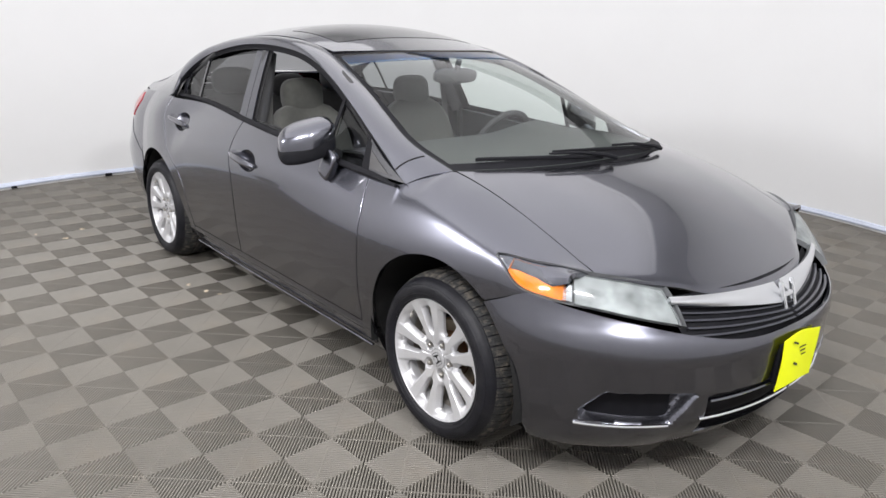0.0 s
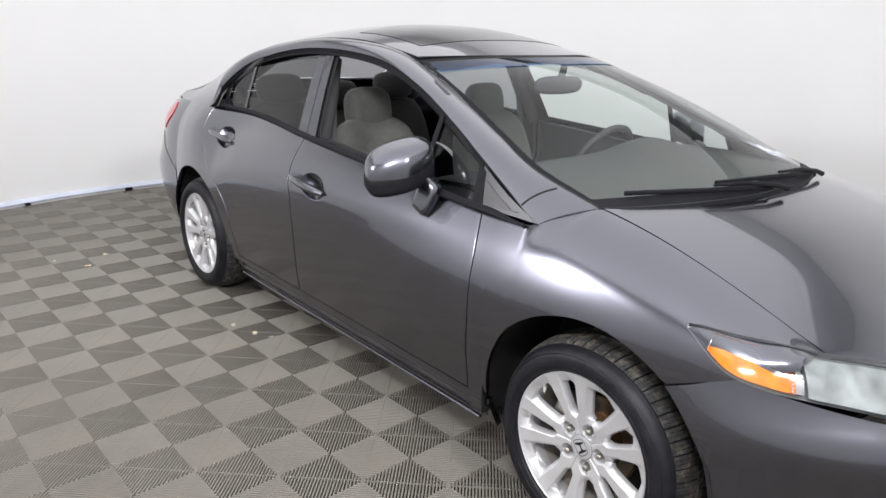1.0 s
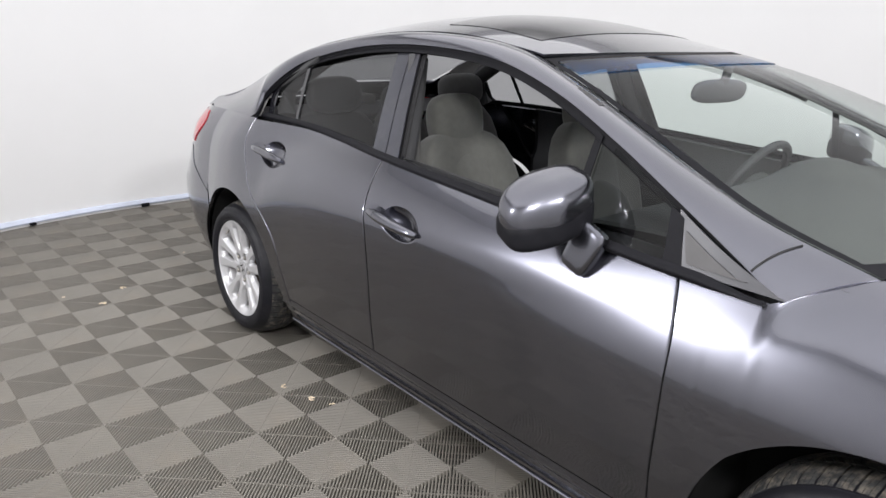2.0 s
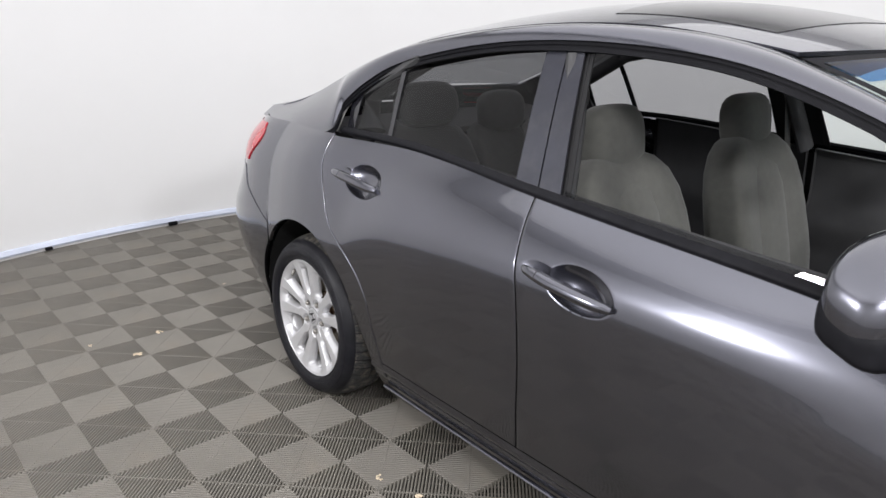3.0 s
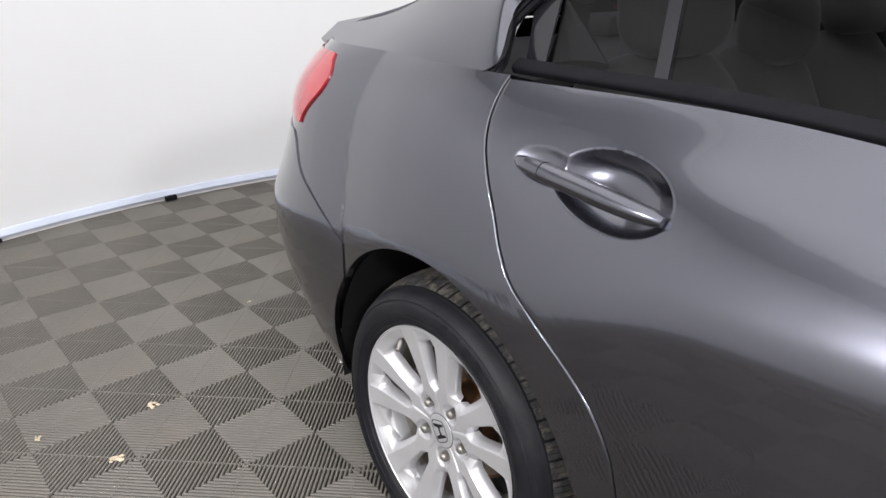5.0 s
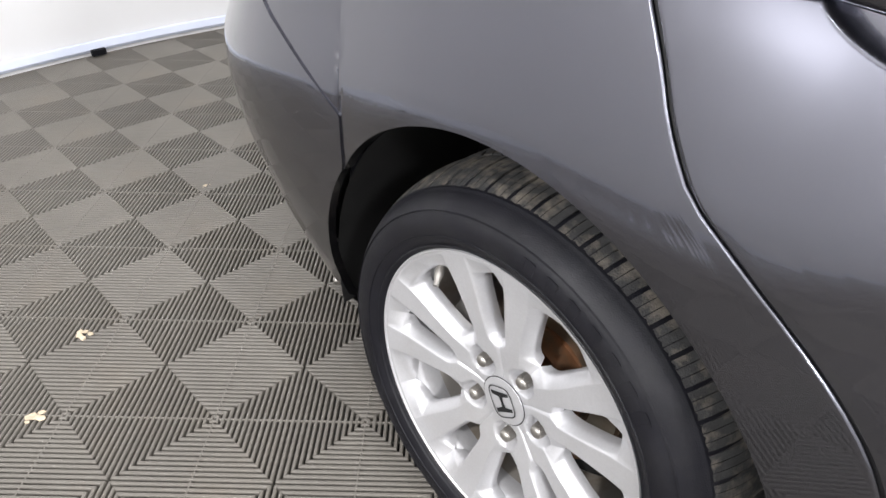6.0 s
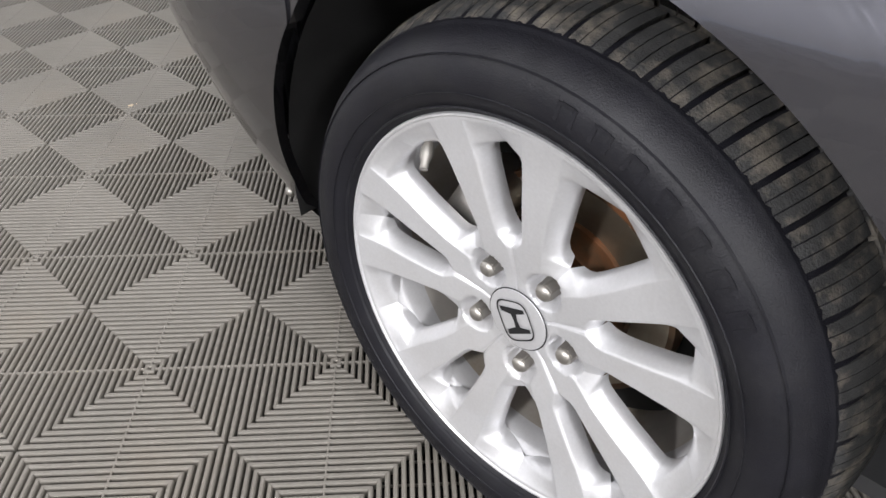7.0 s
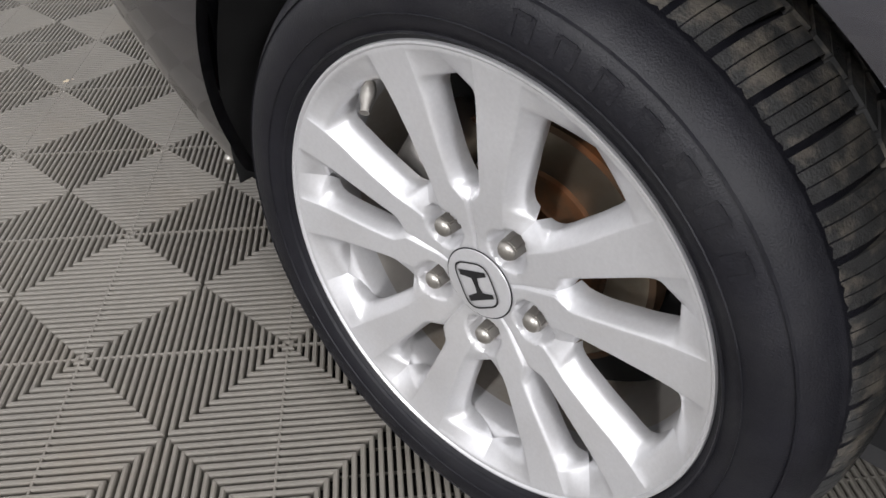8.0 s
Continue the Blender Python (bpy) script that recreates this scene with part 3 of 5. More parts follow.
# bonnet edge as |y|, z by x
HOOD_EDGE = curve([(2.40, 0.665, 0.965), (2.525, 0.637, 0.938), (2.70, 0.640, 0.904), (2.90, 0.648, 0.848), (3.05, 0.650, 0.793), (3.15, 0.645, 0.750), (3.20, 0.632, 0.726), (3.26, 0.530, 0.698), (3.31, 0.396, 0.668)])
ROOF_EDGE = rope([(-0.66, 0.600, 1.026), (-0.42, 0.580, 1.072), (-0.18, 0.565, 1.157), (-0.08, 0.553, 1.202), (0.09, 0.540, 1.258), (0.30, 0.528, 1.306), (0.60, 0.518, 1.346),
                  (0.90, 0.512, 1.366), (1.20, 0.508, 1.358), (1.43, 0.508, 1.325), (1.62, 0.525, 1.265), (1.86, 0.560, 1.172), (2.07, 0.600, 1.085), (2.28, 0.640, 1.006), (2.525, 0.640, 0.938)])
WINDOW_TOP = curve([(0.02, 1.10), (0.05, 1.135), (0.11, 1.170), (0.27, 1.232), (0.60, 1.290), (0.90, 1.312), (1.20, 1.305), (1.465, 1.274), (1.72, 1.202), (1.94, 1.108), (2.10, 1.030), (2.28, 0.938), (2.405, 0.885)])
TINT_LIGHT = glass_material("lightly tinted pane", (0.38, 0.40, 0.41))
LENS = glass_material("clouded lamp lens", (0.86, 0.88, 0.88), 0.12)
WING = material("bright grey metallic bar", (0.62, 0.63, 0.65), 0.30, 0.9, 0.4)
SLAT = material("dark blue-grey slat", (0.06, 0.062, 0.075), 0.35, 0.4, 0.3)
TRIM = material("satin grey corner trim", (0.055, 0.055, 0.060), 0.40, 0.3, vary=0.08, scale=30)
CORNER = material("grey corner pane", (0.075, 0.073, 0.074), 0.42, specular=0.22, vary=0.25, scale=12)


def hood_edge(x):
    return HOOD_EDGE(x)


def bumper_top(x):
    return 0.606 + (x - 2.896) * (0.683 - 0.606) / 0.175


for s in (-1, 1):
    body_side(s)

# ---- bonnet, windscreen, roof, rear ----
HOOD_C = curve([(2.40, 1.005), (2.60, 0.972), (2.80, 0.928), (3.00, 0.868), (3.20, 0.776), (3.32, 0.704), (3.40, 0.658), (3.44, 0.634)])
HOOD_SIDE = curve([(2.40, 0.965), (2.525, 0.938), (2.70, 0.904), (2.90, 0.848), (3.05, 0.793), (3.15, 0.750), (3.20, 0.727), (3.30, 0.672), (3.44, 0.590)])
HOOD_REAR = curve([(0.0, 2.74), (0.3, 2.70), (0.46, 2.655), (0.60, 2.56), (0.64, 2.525)])
HOOD_FRONT = curve([(0.0, 3.434), (0.2, 3.413), (0.33, 3.367), (0.396, 3.326), (0.53, 3.258), (0.60, 3.215), (0.645, 3.190)])


def hood_z(x, y):
    c, ze = HOOD_C(x), HOOD_SIDE(x)
    t = abs(y) / 0.648
    crease = 0.0035 * math.exp(-((abs(y) - 0.40 - 0.1 * (3.2 - x)) / 0.09) ** 2)
    return c + (ze - c) * t ** 2.2 + crease * (1 - t)


def hood(u, v):
    # v from -1 to 1 across
    y = abs(v)
    yw = 0.635 * y
    xr, xf = HOOD_REAR(yw), HOOD_FRONT(yw)
    x = xr + (xf - xr) * u
    ye = HOOD_EDGE(x)[0]
    yy = yw + (min(max(ye, 0.63), 0.65) - 0.635) * y ** 3 - 0.003 * (y > 0.98)
    return x, math.copysign(yy, v), hood_z(x, yy) - 0.008 * max(0, (u - 0.95) / 0.05) ** 2


part("bonnet", sheet(lambda u, v: hood(u, v), steps(0, 1, 60), steps(-1, 1, 72), 1, 0.014, flip=True), PAINT, car)


ROOF_CROWN = curve([(-0.45, 0.032), (0.2, 0.056), (0.6, 0.066), (1.0, 0.064), (1.5, 0.055), (1.8, 0.05)])
EDGE_BY_X = curve([(-0.66, 0.600, 1.026), (-0.42, 0.580, 1.072), (-0.18, 0.565, 1.157), (0.09, 0.540, 1.258), (0.30, 0.528, 1.306), (0.60, 0.518, 1.346), (0.90, 0.512, 1.366),
                   (1.20, 0.508, 1.358), (1.43, 0.508, 1.325), (1.62, 0.508, 1.290), (1.80, 0.508, 1.258)])


def roof_point(x, v, lift=0.0):
    ye, ze = EDGE_BY_X(x)
    return x, ye * v, ze + ROOF_CROWN(x) * (1 - abs(v) ** 2.3) + lift


def screen_top(v):
    return Vector(roof_point(1.735 - 0.215 * abs(v) ** 2.2, v))


def screen_foot(v):
    return Vector((2.735 - 0.21 * abs(v) ** 2.4, 0.640 * v, 0.955 - 0.017 * v * v))


def screen(u, v):
    a, b = screen_top(v), screen_foot(v)
    p = a + (b - a) * u
    p += Vector((0.35, 0, 0.94)) * 0.050 * 4 * u * (1 - u)
    e = Vector(ROOF_EDGE(0.680 + 0.320 * u))
    e.y = math.copysign(e.y, v)
    a, b = screen_top(math.copysign(1, v)), screen_foot(math.copysign(1, v))
    q = a + (b - a) * u + Vector((0.35, 0, 0.94)) * 0.050 * 4 * u * (1 - u)
    return p + (e - q) * abs(v) ** 2.5


GLASSY = part("windscreen", sheet(lambda u, v: tuple(screen(u, v)), steps(0, 1, 40), steps(-1, 1, 40), 1, flip=True), CLEAR, car, "clear raked windscreen with a blue shade band")
GLASSY.visible_shadow = False
band = part("shade_band", sheet(lambda u, v: tuple(screen(0.03 + 0.10 * u, v * 0.97) + Vector((0.001, 0, 0.003))), steps(0, 1, 6), steps(-1, 1, 30), 1, flip=True), SHADE_BAND, car, "translucent blue strip")
band.visible_shadow = False
# black ceramic border of the screen
for a, b in ((0.0, 0.035), (0.955, 1.0)):
    part("screen_border", sheet(lambda u, v: tuple(screen(a + (b - a) * u, v) + Vector((0.001, 0, 0.0025))), steps(0, 1, 4), steps(-1, 1, 40), 1, flip=True), BLACK, car)
for sg in (-1, 1):
    part("screen_border", sheet(lambda u, v: tuple(screen(v, sg * (0.978 + 0.022 * u)) + Vector((0.001, 0, 0.0025))), steps(0, 1, 3), steps(0, 1, 40), 1), BLACK, car)


# cowl between screen and bonnet
def cowl(u, v):
    a = screen_foot(v)
    b = Vector((HOOD_REAR(0.635 * abs(v)) + 0.03, 0.635 * v, 0))
    b.z = hood_z(b.x, b.y) - 0.030
    p = a + (b - a) * u
    p.z -= 0.012 * math.sin(math.pi * u)
    return tuple(p)


part("cowl", sheet(cowl, steps(0, 1, 8), steps(-1, 1, 40), 1, flip=True), BLACK, car)


def roof(u, v):
    x1 = screen_top(v).x - 0.004
    x = 0.38 - 0.10 * v * v + (x1 - 0.38 + 0.10 * v * v) * u
    return roof_point(x, v, 0.003)


part("roof", sheet(roof, steps(0, 1, 50), steps(-1, 1, 40), 1, 0.01, flip=True), PAINT, car)


def moonroof(u, v):
    x = 0.99 + (1.475 - 0.05 * v * v - 0.99) * u
    xx, yy, zz = roof_point(x, v * 0.83)
    return xx, yy, zz + 0.0048


moon = part("moonroof", sheet(moonroof, steps(0, 1, 20), steps(-1, 1, 24), 1, 0.004, flip=True), GLOSS, car, "dark glass sunroof panel")


def rear_glass(u, v):
    x = -0.42 + 0.06 * v * v + (0.38 - 0.10 * v * v + 0.42 - 0.06 * v * v) * u
    x0, y0, z0 = roof_point(x, v)
    return x0, y0 * 0.985, z0 + 0.042 * math.sin(math.pi * u) * (1 - v * v)


pane_r = part("rear_screen", sheet(rear_glass, steps(0, 1, 30), steps(-1, 1, 30), 1, flip=True), TINT, car, "tinted rear window")


def rear_end(th, z, out=0.0):
    y0 = side_y(REAR_0, z)
    return REAR_0 - (REAR_X(z) + out) * math.cos(th) ** 0.6, (y0 + out) * math.sin(th) ** 0.6, z


def rear_angle(x, z):
    return math.acos(min(max((REAR_0 - x) / REAR_X(z), 0.0), 1.0) ** (1 / 0.6))


for s in (-1, 1):
    def upper(u, v):
        z, th = 0.9, 1.0
        for _ in range(4):
            th = rear_angle(-0.45, z) * u
            lo = BUMPER_SEAM(rear_end(th, z)[0]) - 0.004
            z = lo + (0.998 - lo) * v
        return rear_end(th, z)

    def lower(u, v):
        z, th = 0.4, 1.0
        for _ in range(5):
            xa = -math.sqrt(max(ARCH_R**2 - (z - HUB_Z) ** 2, 0.0)) if z > HUB_Z else -ARCH_R
            th = rear_angle(min(xa, REAR_0), z) * u
            x = rear_end(th, z)[0]
            z = 0.21 + (BUMPER_SEAM(x) - 0.21) * v
        p = rear_end(th, z, 0.003)
        return p
    part("rear_body", sheet(upper, steps(0, 1, 40), steps(0, 1, 16), s), PAINT, car)
    part("rear_bumper", sheet(lower, steps(0, 1, 50), steps(0, 1, 30), s, 0.014), PAINT, car)

    def tail(u, v):
        z = 0.828 + 0.152 * v
        th1 = radians(76.5 + 6.0 * ease(0.0, 0.65, v) - 3.0 * ease(0.75, 1.0, v))
        th0 = th1 - radians(8 + 34 * ease(0.0, 0.35, v))
        return rear_end(th0 + (th1 - th0) * u, z, 0.005 + 0.008 * math.sin(math.pi * v) * math.sin(math.pi * u))
    part("tail_lamp", sheet(tail, steps(0, 1, 14), steps(0, 1, 12), s, 0.012), RED, car, "red tail lamp lens")


def deck(u, v):
    # boot lid between the rear screen foot and the tail
    xa = -0.40 + 0.06 * v * v
    x = xa + (-0.79 + 0.13 * abs(v) ** 3 - xa) * u
    ye, ze = EDGE_BY_X(max(x, -0.66))
    return x, (ye + 0.02 * u) * v, ze + 0.02 * (1 - v * v) - 0.034 * u ** 4


part("boot_lid", sheet(deck, steps(0, 1, 20), steps(-1, 1, 30), 1, 0.01), PAINT, car)
bm = bmesh.new()
box(bm, 1.18, 0, 0.20, 3.7, 1.30, 0.03)
part("underbody", bm, LINER, car)

# ---- nose ----
NOSE_X = curve([(0.15, 3.42), (0.20, 3.47), (0.28, 3.525), (0.36, 3.538), (0.45, 3.544), (0.52, 3.545), (0.55, 3.536), (0.575, 3.515), (0.60, 3.482), (0.63, 3.450), (0.68, 3.42)])
NOSE_W = curve([(0.15, 0.765), (0.20, 0.795), (0.30, 0.825), (0.42, 0.838), (0.52, 0.846), (0.61, 0.838), (0.68, 0.826)])


def nose(th, z, out=0.0):
    """th 0 at the middle, 90 degrees at the wheel arch."""
    a = abs(math.cos(th)) ** 0.95
    b = abs(math.sin(th)) ** 0.93
    return 2.896 + (NOSE_X(z) + out - 2.896) * a, (NOSE_W(z) + out) * b, z


BUMPER_RIM = curve([(0, 0.548), (20, 0.552), (33, 0.580), (42, 0.604), (55, 0.636), (66, 0.662), (73, 0.684), (80, 0.650), (90, 0.606)])


def arch_angle(z):
    xa = WHEELBASE + (math.sqrt(ARCH_F**2 - (z - HUB_Z) ** 2) if z > HUB_Z else ARCH_F)
    c = min(max((xa - 2.896) / (NOSE_X(z) - 2.896), 0.0), 1.0)
    return math.degrees(math.acos(c ** (1 / 0.95)))


def fog_depth(deg, z):
    """Hollow of the fog lamp recess and of the lower grille."""
    lo, hi = 0.283 + 0.0008 * max(deg - 45, 0), 0.400 - 0.0012 * max(40 - deg, 0)
    a0, a1 = 36.0 - (z - 0.29) * 60, 60.0 - max(z - 0.33, 0) * 90
    d = min(z - lo, hi - z) / 0.018
    w = min(deg - a0, a1 - deg) / 2.0
    k = min(max(min(d, w), 0.0), 1.0)
    d2 = min(z - 0.225, 0.375 - z) / 0.012
    k2 = min(max(min(d2, (27.5 - deg) / 1.5), 0.0), 1.0)
    return 0.045 * max(k, k2)


def bumper(u, v):
    th, z = u * 60, 0.4
    for _ in range(4):
        z = 0.165 + (BUMPER_RIM(th) - 0.002 - 0.165) * v
        th = u * arch_angle(z)
    return nose(radians(th), z, -fog_depth(th, z))


for s in (-1, 1):
    part("front_bumper", sheet(bumper, steps(0, 1, 120), steps(0, 1, 70), s, 0.012, flip=True), PAINT, car)
    part("fog_recess", sheet(lambda u, v: nose(radians(36.5 + 22 * u), 0.293 + 0.098 * v, -0.036), steps(0, 1, 16), steps(0, 1, 8), s, flip=True), BLACK, car)
    part("lower_grille", sheet(lambda u, v: nose(radians(27 * u), 0.232 + 0.138 * v, -0.036), steps(0, 1, 16), steps(0, 1, 8), s, flip=True), BLACK, car)
    lip = [nose(radians(a), 0.282, 0.002) for a in steps(37, 61, 14)]
    part("fog_recess_edge", tube([(x, s * y, z) for x, y, z in lip], 0.006, 8), CHROME, car)
    for zz, a1 in ((0.362, 27), (0.300, 29)):
        bar = [nose(radians(a), zz - 0.002 * a / 10, -0.002) for a in steps(-0.5, a1, 14)]
        part("lower_grille_bar", tube([(x, s * y, z) for x, y, z in bar], 0.009, 8, flat=0.7), PAINT if zz > 0.33 else CHROME, car)

    # headlamp
    low = rope([(2.937, 0.800, 0.757), (3.045, 0.826, 0.698), (3.130, 0.796, 0.678), (3.230, 0.710, 0.656), (3.325, 0.595, 0.623), (3.402, 0.487, 0.598)])
    top = rope([(2.935, 0.798, 0.764), (3.035, 0.770, 0.757), (3.105, 0.725, 0.748), (3.175, 0.660, 0.731), (3.235, 0.560, 0.708), (3.292, 0.445, 0.676)])

    def lamp(u, v, out=0.0):
        a, b = Vector(low(u)), Vector(top(u))
        p = a + (b - a) * v
        n = Vector((0.55, 0.55, 0.45)).normalized()
        return tuple(p + n * (0.004 + out + 0.022 * 4 * v * (1 - v) * min(u * 2.5, 1) * 0.6))
    hl = part("headlamp", sheet(lambda u, v: lamp(u, v, -0.010), steps(0, 1, 40), steps(0, 1, 12), s, 0.02, flip=True), LAMP_BOWL, car, "clouded headlamp with an amber turn lens")
    part("turn_lens", sheet(lambda u, v: lamp(0.10 + 0.36 * u + 0.03 * (1 - v) * u, 0.06 + 0.86 * v, -0.003), steps(0, 1, 22), steps(0, 1, 10), s, 0.006, flip=True), AMBER, hl, "orange turn signal lens")
    part("reflector", sheet(lambda u, v: lamp(0.50 + 0.48 * u + 0.03 * (1 - v) * (1 - u), 0.04 + 0.92 * v, -0.004 - 0.006 * math.sin(math.pi * u) * math.sin(math.pi * v)), steps(0, 1, 24), steps(0, 1, 12), s, 0.006, flip=True), LAMP_BACK, hl)
    part("chrome_divider", sheet(lambda u, v: lamp(0.455 + 0.04 * u + 0.02 * (1 - v), 0.08 + 0.84 * v, -0.003), steps(0, 1, 4), steps(0, 1, 10), s, 0.006, flip=True), CHROME, hl)
    lens = part("lens", sheet(lambda u, v: lamp(u, v, 0.002), steps(0, 1, 40), steps(0, 1, 12), s, flip=True), LENS, hl, "slightly clouded clear lens")
    lens.visible_shadow = False

    # grille half: chrome wing over dark slats
    part("grille_backing", sheet(lambda u, v: nose(radians(34 * u), 0.515 + 0.150 * v, -0.03), steps(0, 1, 14), steps(0, 1, 6), s, flip=True), BLACK, car)
    part("chrome_wing", sheet(lambda u, v: nose(radians(1 + 33 * u), 0.598 + 0.056 * u + (0.056 - 0.034 * u) * v, 0.004 + 0.010 * math.sin(math.pi * v)), steps(0, 1, 22), steps(0, 1, 8), s, 0.02, flip=True), WING, car, "bright grey metallic grille bar")
    for k in range(5):
        slat = [nose(radians(a), 0.554 + 0.0105 * k + (0.0005 + 0.00022 * k) * a, -0.012 - 0.002 * k) for a in steps(0.5, 32, 14)]
        part("grille_slat", tube([(x, s * y, z) for x, y, z in slat], 0.0048, 6, flat=0.6), SLAT, car)

    # door mirror
    def shell(p, flat_foot=0.2):
        k = 1 - 0.30 * max(-p.x / 0.08, 0) - 0.0 * p.y
        taper = 1 - 0.22 * max(-p.y / 0.13, 0) ** 2
        z = p.z if p.z > -0.030 else -0.030 + (p.z + 0.030) * flat_foot
        return Vector((p.x * (1 - 0.30 * abs(p.y) / 0.13), p.y, z * taper + 0.030 * (p.y / 0.13) - 0.016 * (p.x / 0.075)))
    m = pose(1.877, s * 0.862, 0.987, 0, 0, s * 16 if s < 0 else 16) @ Matrix.Diagonal((1, -s, 1, 1))
    part("mirror_shell", pillow(0.156, 0.228, 0.134, 3.3, 28, m, shell), PAINT, car)
    part("mirror_skirt", pillow(0.157, 0.229, 0.088, 4.2, 20, m @ pose(0, 0, -0.032), lambda p: shell(p, 1.0)), BLACK, car)
    part("mirror_face", pillow(0.010, 0.165, 0.075, 4, 10, m @ pose(-0.046, 0, 0.004)), CHROME, car)
    part("mirror_foot", pillow(0.082, 0.036, 0.120, 6, 16, pose(1.960, s * 0.812, 0.888, s * 10, 24, 0), lambda p: Vector((p.x * (1 - 1.6 * max(-p.z, 0)), p.y, p.z))), PAINT, car)

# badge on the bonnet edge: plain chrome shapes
bm = bmesh.new()
for y in (-0.034, 0.034):
    g = box(bm, 0, y, 0, 0.012, 0.016, 0.092)
    for v in g:
        v.co.y *= 1.0 + 1.6 * v.co.z
box(bm, 0, 0, 0, 0.010, 0.056, 0.016)
bmesh.ops.bevel(bm, geom=bm.edges[:], offset=0.003, segments=2, affect="EDGES")
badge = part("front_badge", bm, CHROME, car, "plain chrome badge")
badge.matrix_basis = pose(3.482, 0, 0.622, 0, -18, 0)

# card over the number plate
def card(u, v):
    y, z = -0.150 + 0.270 * u, 0.340 + 0.176 * v
    return 3.560 + 0.005 * math.sin(5 * u + 2 * v) - 0.02 * (u - 0.5) ** 2, y + 0.006 * math.sin(3 * v), z + 0.010 * math.sin(4 * u) - 0.012 * u


sign = tagged(finish("front_card", sheet(card, steps(0, 1, 14), steps(0, 1, 12), 1, 0.002, flip=True), YELLOW), "bright yellow plastic card over the front number plate", "card")
for u0, v0, du, dv in ((0.28, 0.36, 0.13, 0.05), (0.22, 0.80, 0.16, 0.04), (0.42, 0.66, 0.22, 0.03), (0.45, 0.58, 0.18, 0.03), (0.50, 0.50, 0.16, 0.025)):
    part("ink_mark", sheet(lambda u, v: (card(u0 + du * u, v0 + dv * v)[0] + 0.0035, *card(u0 + du * u, v0 + dv * v + 0.10 * (u0 < 0.3) * (0.5 - u))[1:]), steps(0, 1, 3), steps(0, 1, 2), 1), INK, sign)
bm = bevel_box(0.02, 0.25, 0.14, 0.006)
part("plate_holder", bm, BLACK, car).matrix_basis = pose(3.538, -0.01, 0.425)

# wipers on the screen foot
for v0, v1, u0, um, u1, pivot in ((0.52, -0.42, 0.995, 0.955, 0.945, 0.60), (-0.10, -0.86, 0.998, 0.965, 0.950, -0.02)):
    line = []
    for t in steps(0, 1, 18):
        v = v0 + (v1 - v0) * t
        u = (1 - t) ** 2 * u0 + 2 * t * (1 - t) * um + t * t * u1
        line.append(tuple(screen(u, v) + Vector((0.006, 0, 0.012))))
    w = part("wiper_blade", tube(line, 0.0060, 8, flat=1.2), BLACK, car)
    foot = screen(1.0, pivot) + Vector((0.03, 0, 0.008))
    mid = Vector(line[9]) + Vector((0.004, 0, 0.014))
    arm = [tuple(mid), tuple(mid.lerp(foot, 0.4) + Vector((0.004, 0, 0.012))), tuple(mid.lerp(foot, 0.8) + Vector((0.006, 0, 0.010))), tuple(foot)]
    part("wiper_arm", tube(arm, lambda t: 0.0045 + 0.005 * t, 8), BLACK, w)


# ---- wheels: built at the origin, outer face towards -y ----
def face_depth(r):
    """How far the wheel's face lies behind its lip."""
    return 0.004 + 0.016 * (1 - min(max((r - 0.05) / 0.155, 0), 1)) ** 1.5 - 0.0065 * min(max((r - 0.165) / 0.052, 0), 1) ** 2


def between(x, rows):
    """Straight steps between (x, value) rows."""
    return float(np.interp(x, [p[0] for p in rows], [p[1] for p in rows]))


# edges of one spoke, as degrees from the middle of its pair by radius: the narrow slot, the flat face, the wide window
SLOT_EDGE = [(0.0965, 0), (0.0985, 2.2), (0.103, 4.2), (0.112, 5.8), (0.125, 6.5), (0.165, 6.7), (0.182, 6.2), (0.188, 5.2), (0.192, 3.2), (0.1935, 0)]
FLAT_FROM = [(0.030, 1.2), (0.086, 2.0), (0.090, 4.3), (0.098, 7.8), (0.104, 8.5), (0.216, 8.1)]
FLAT_TO = [(0.030, 34.5), (0.052, 33.0), (0.067, 28.5), (0.087, 24.8), (0.098, 22.8), (0.110, 21.3), (0.14, 20.3), (0.216, 20.0)]
WINDOW_EDGE = [(0.0990, 36), (0.1000, 32.5), (0.1030, 29.6), (0.108, 27.5), (0.118, 26.3), (0.15, 24.6), (0.180, 24.0), (0.190, 24.4), (0.195, 26.2), (0.1972, 30), (0.198, 36)]
SLOT_FALL = [(0.030, 0.0008), (0.080, 0.0022), (0.088, 0.0045), (0.098, 0.0155), (0.1925, 0.0165), (0.2165, 0.0)]
WINDOW_FALL = [(0.030, 0.0), (0.072, 0.0006), (0.086, 0.0055), (0.099, 0.0165), (0.196, 0.0185), (0.2165, 0.0)]


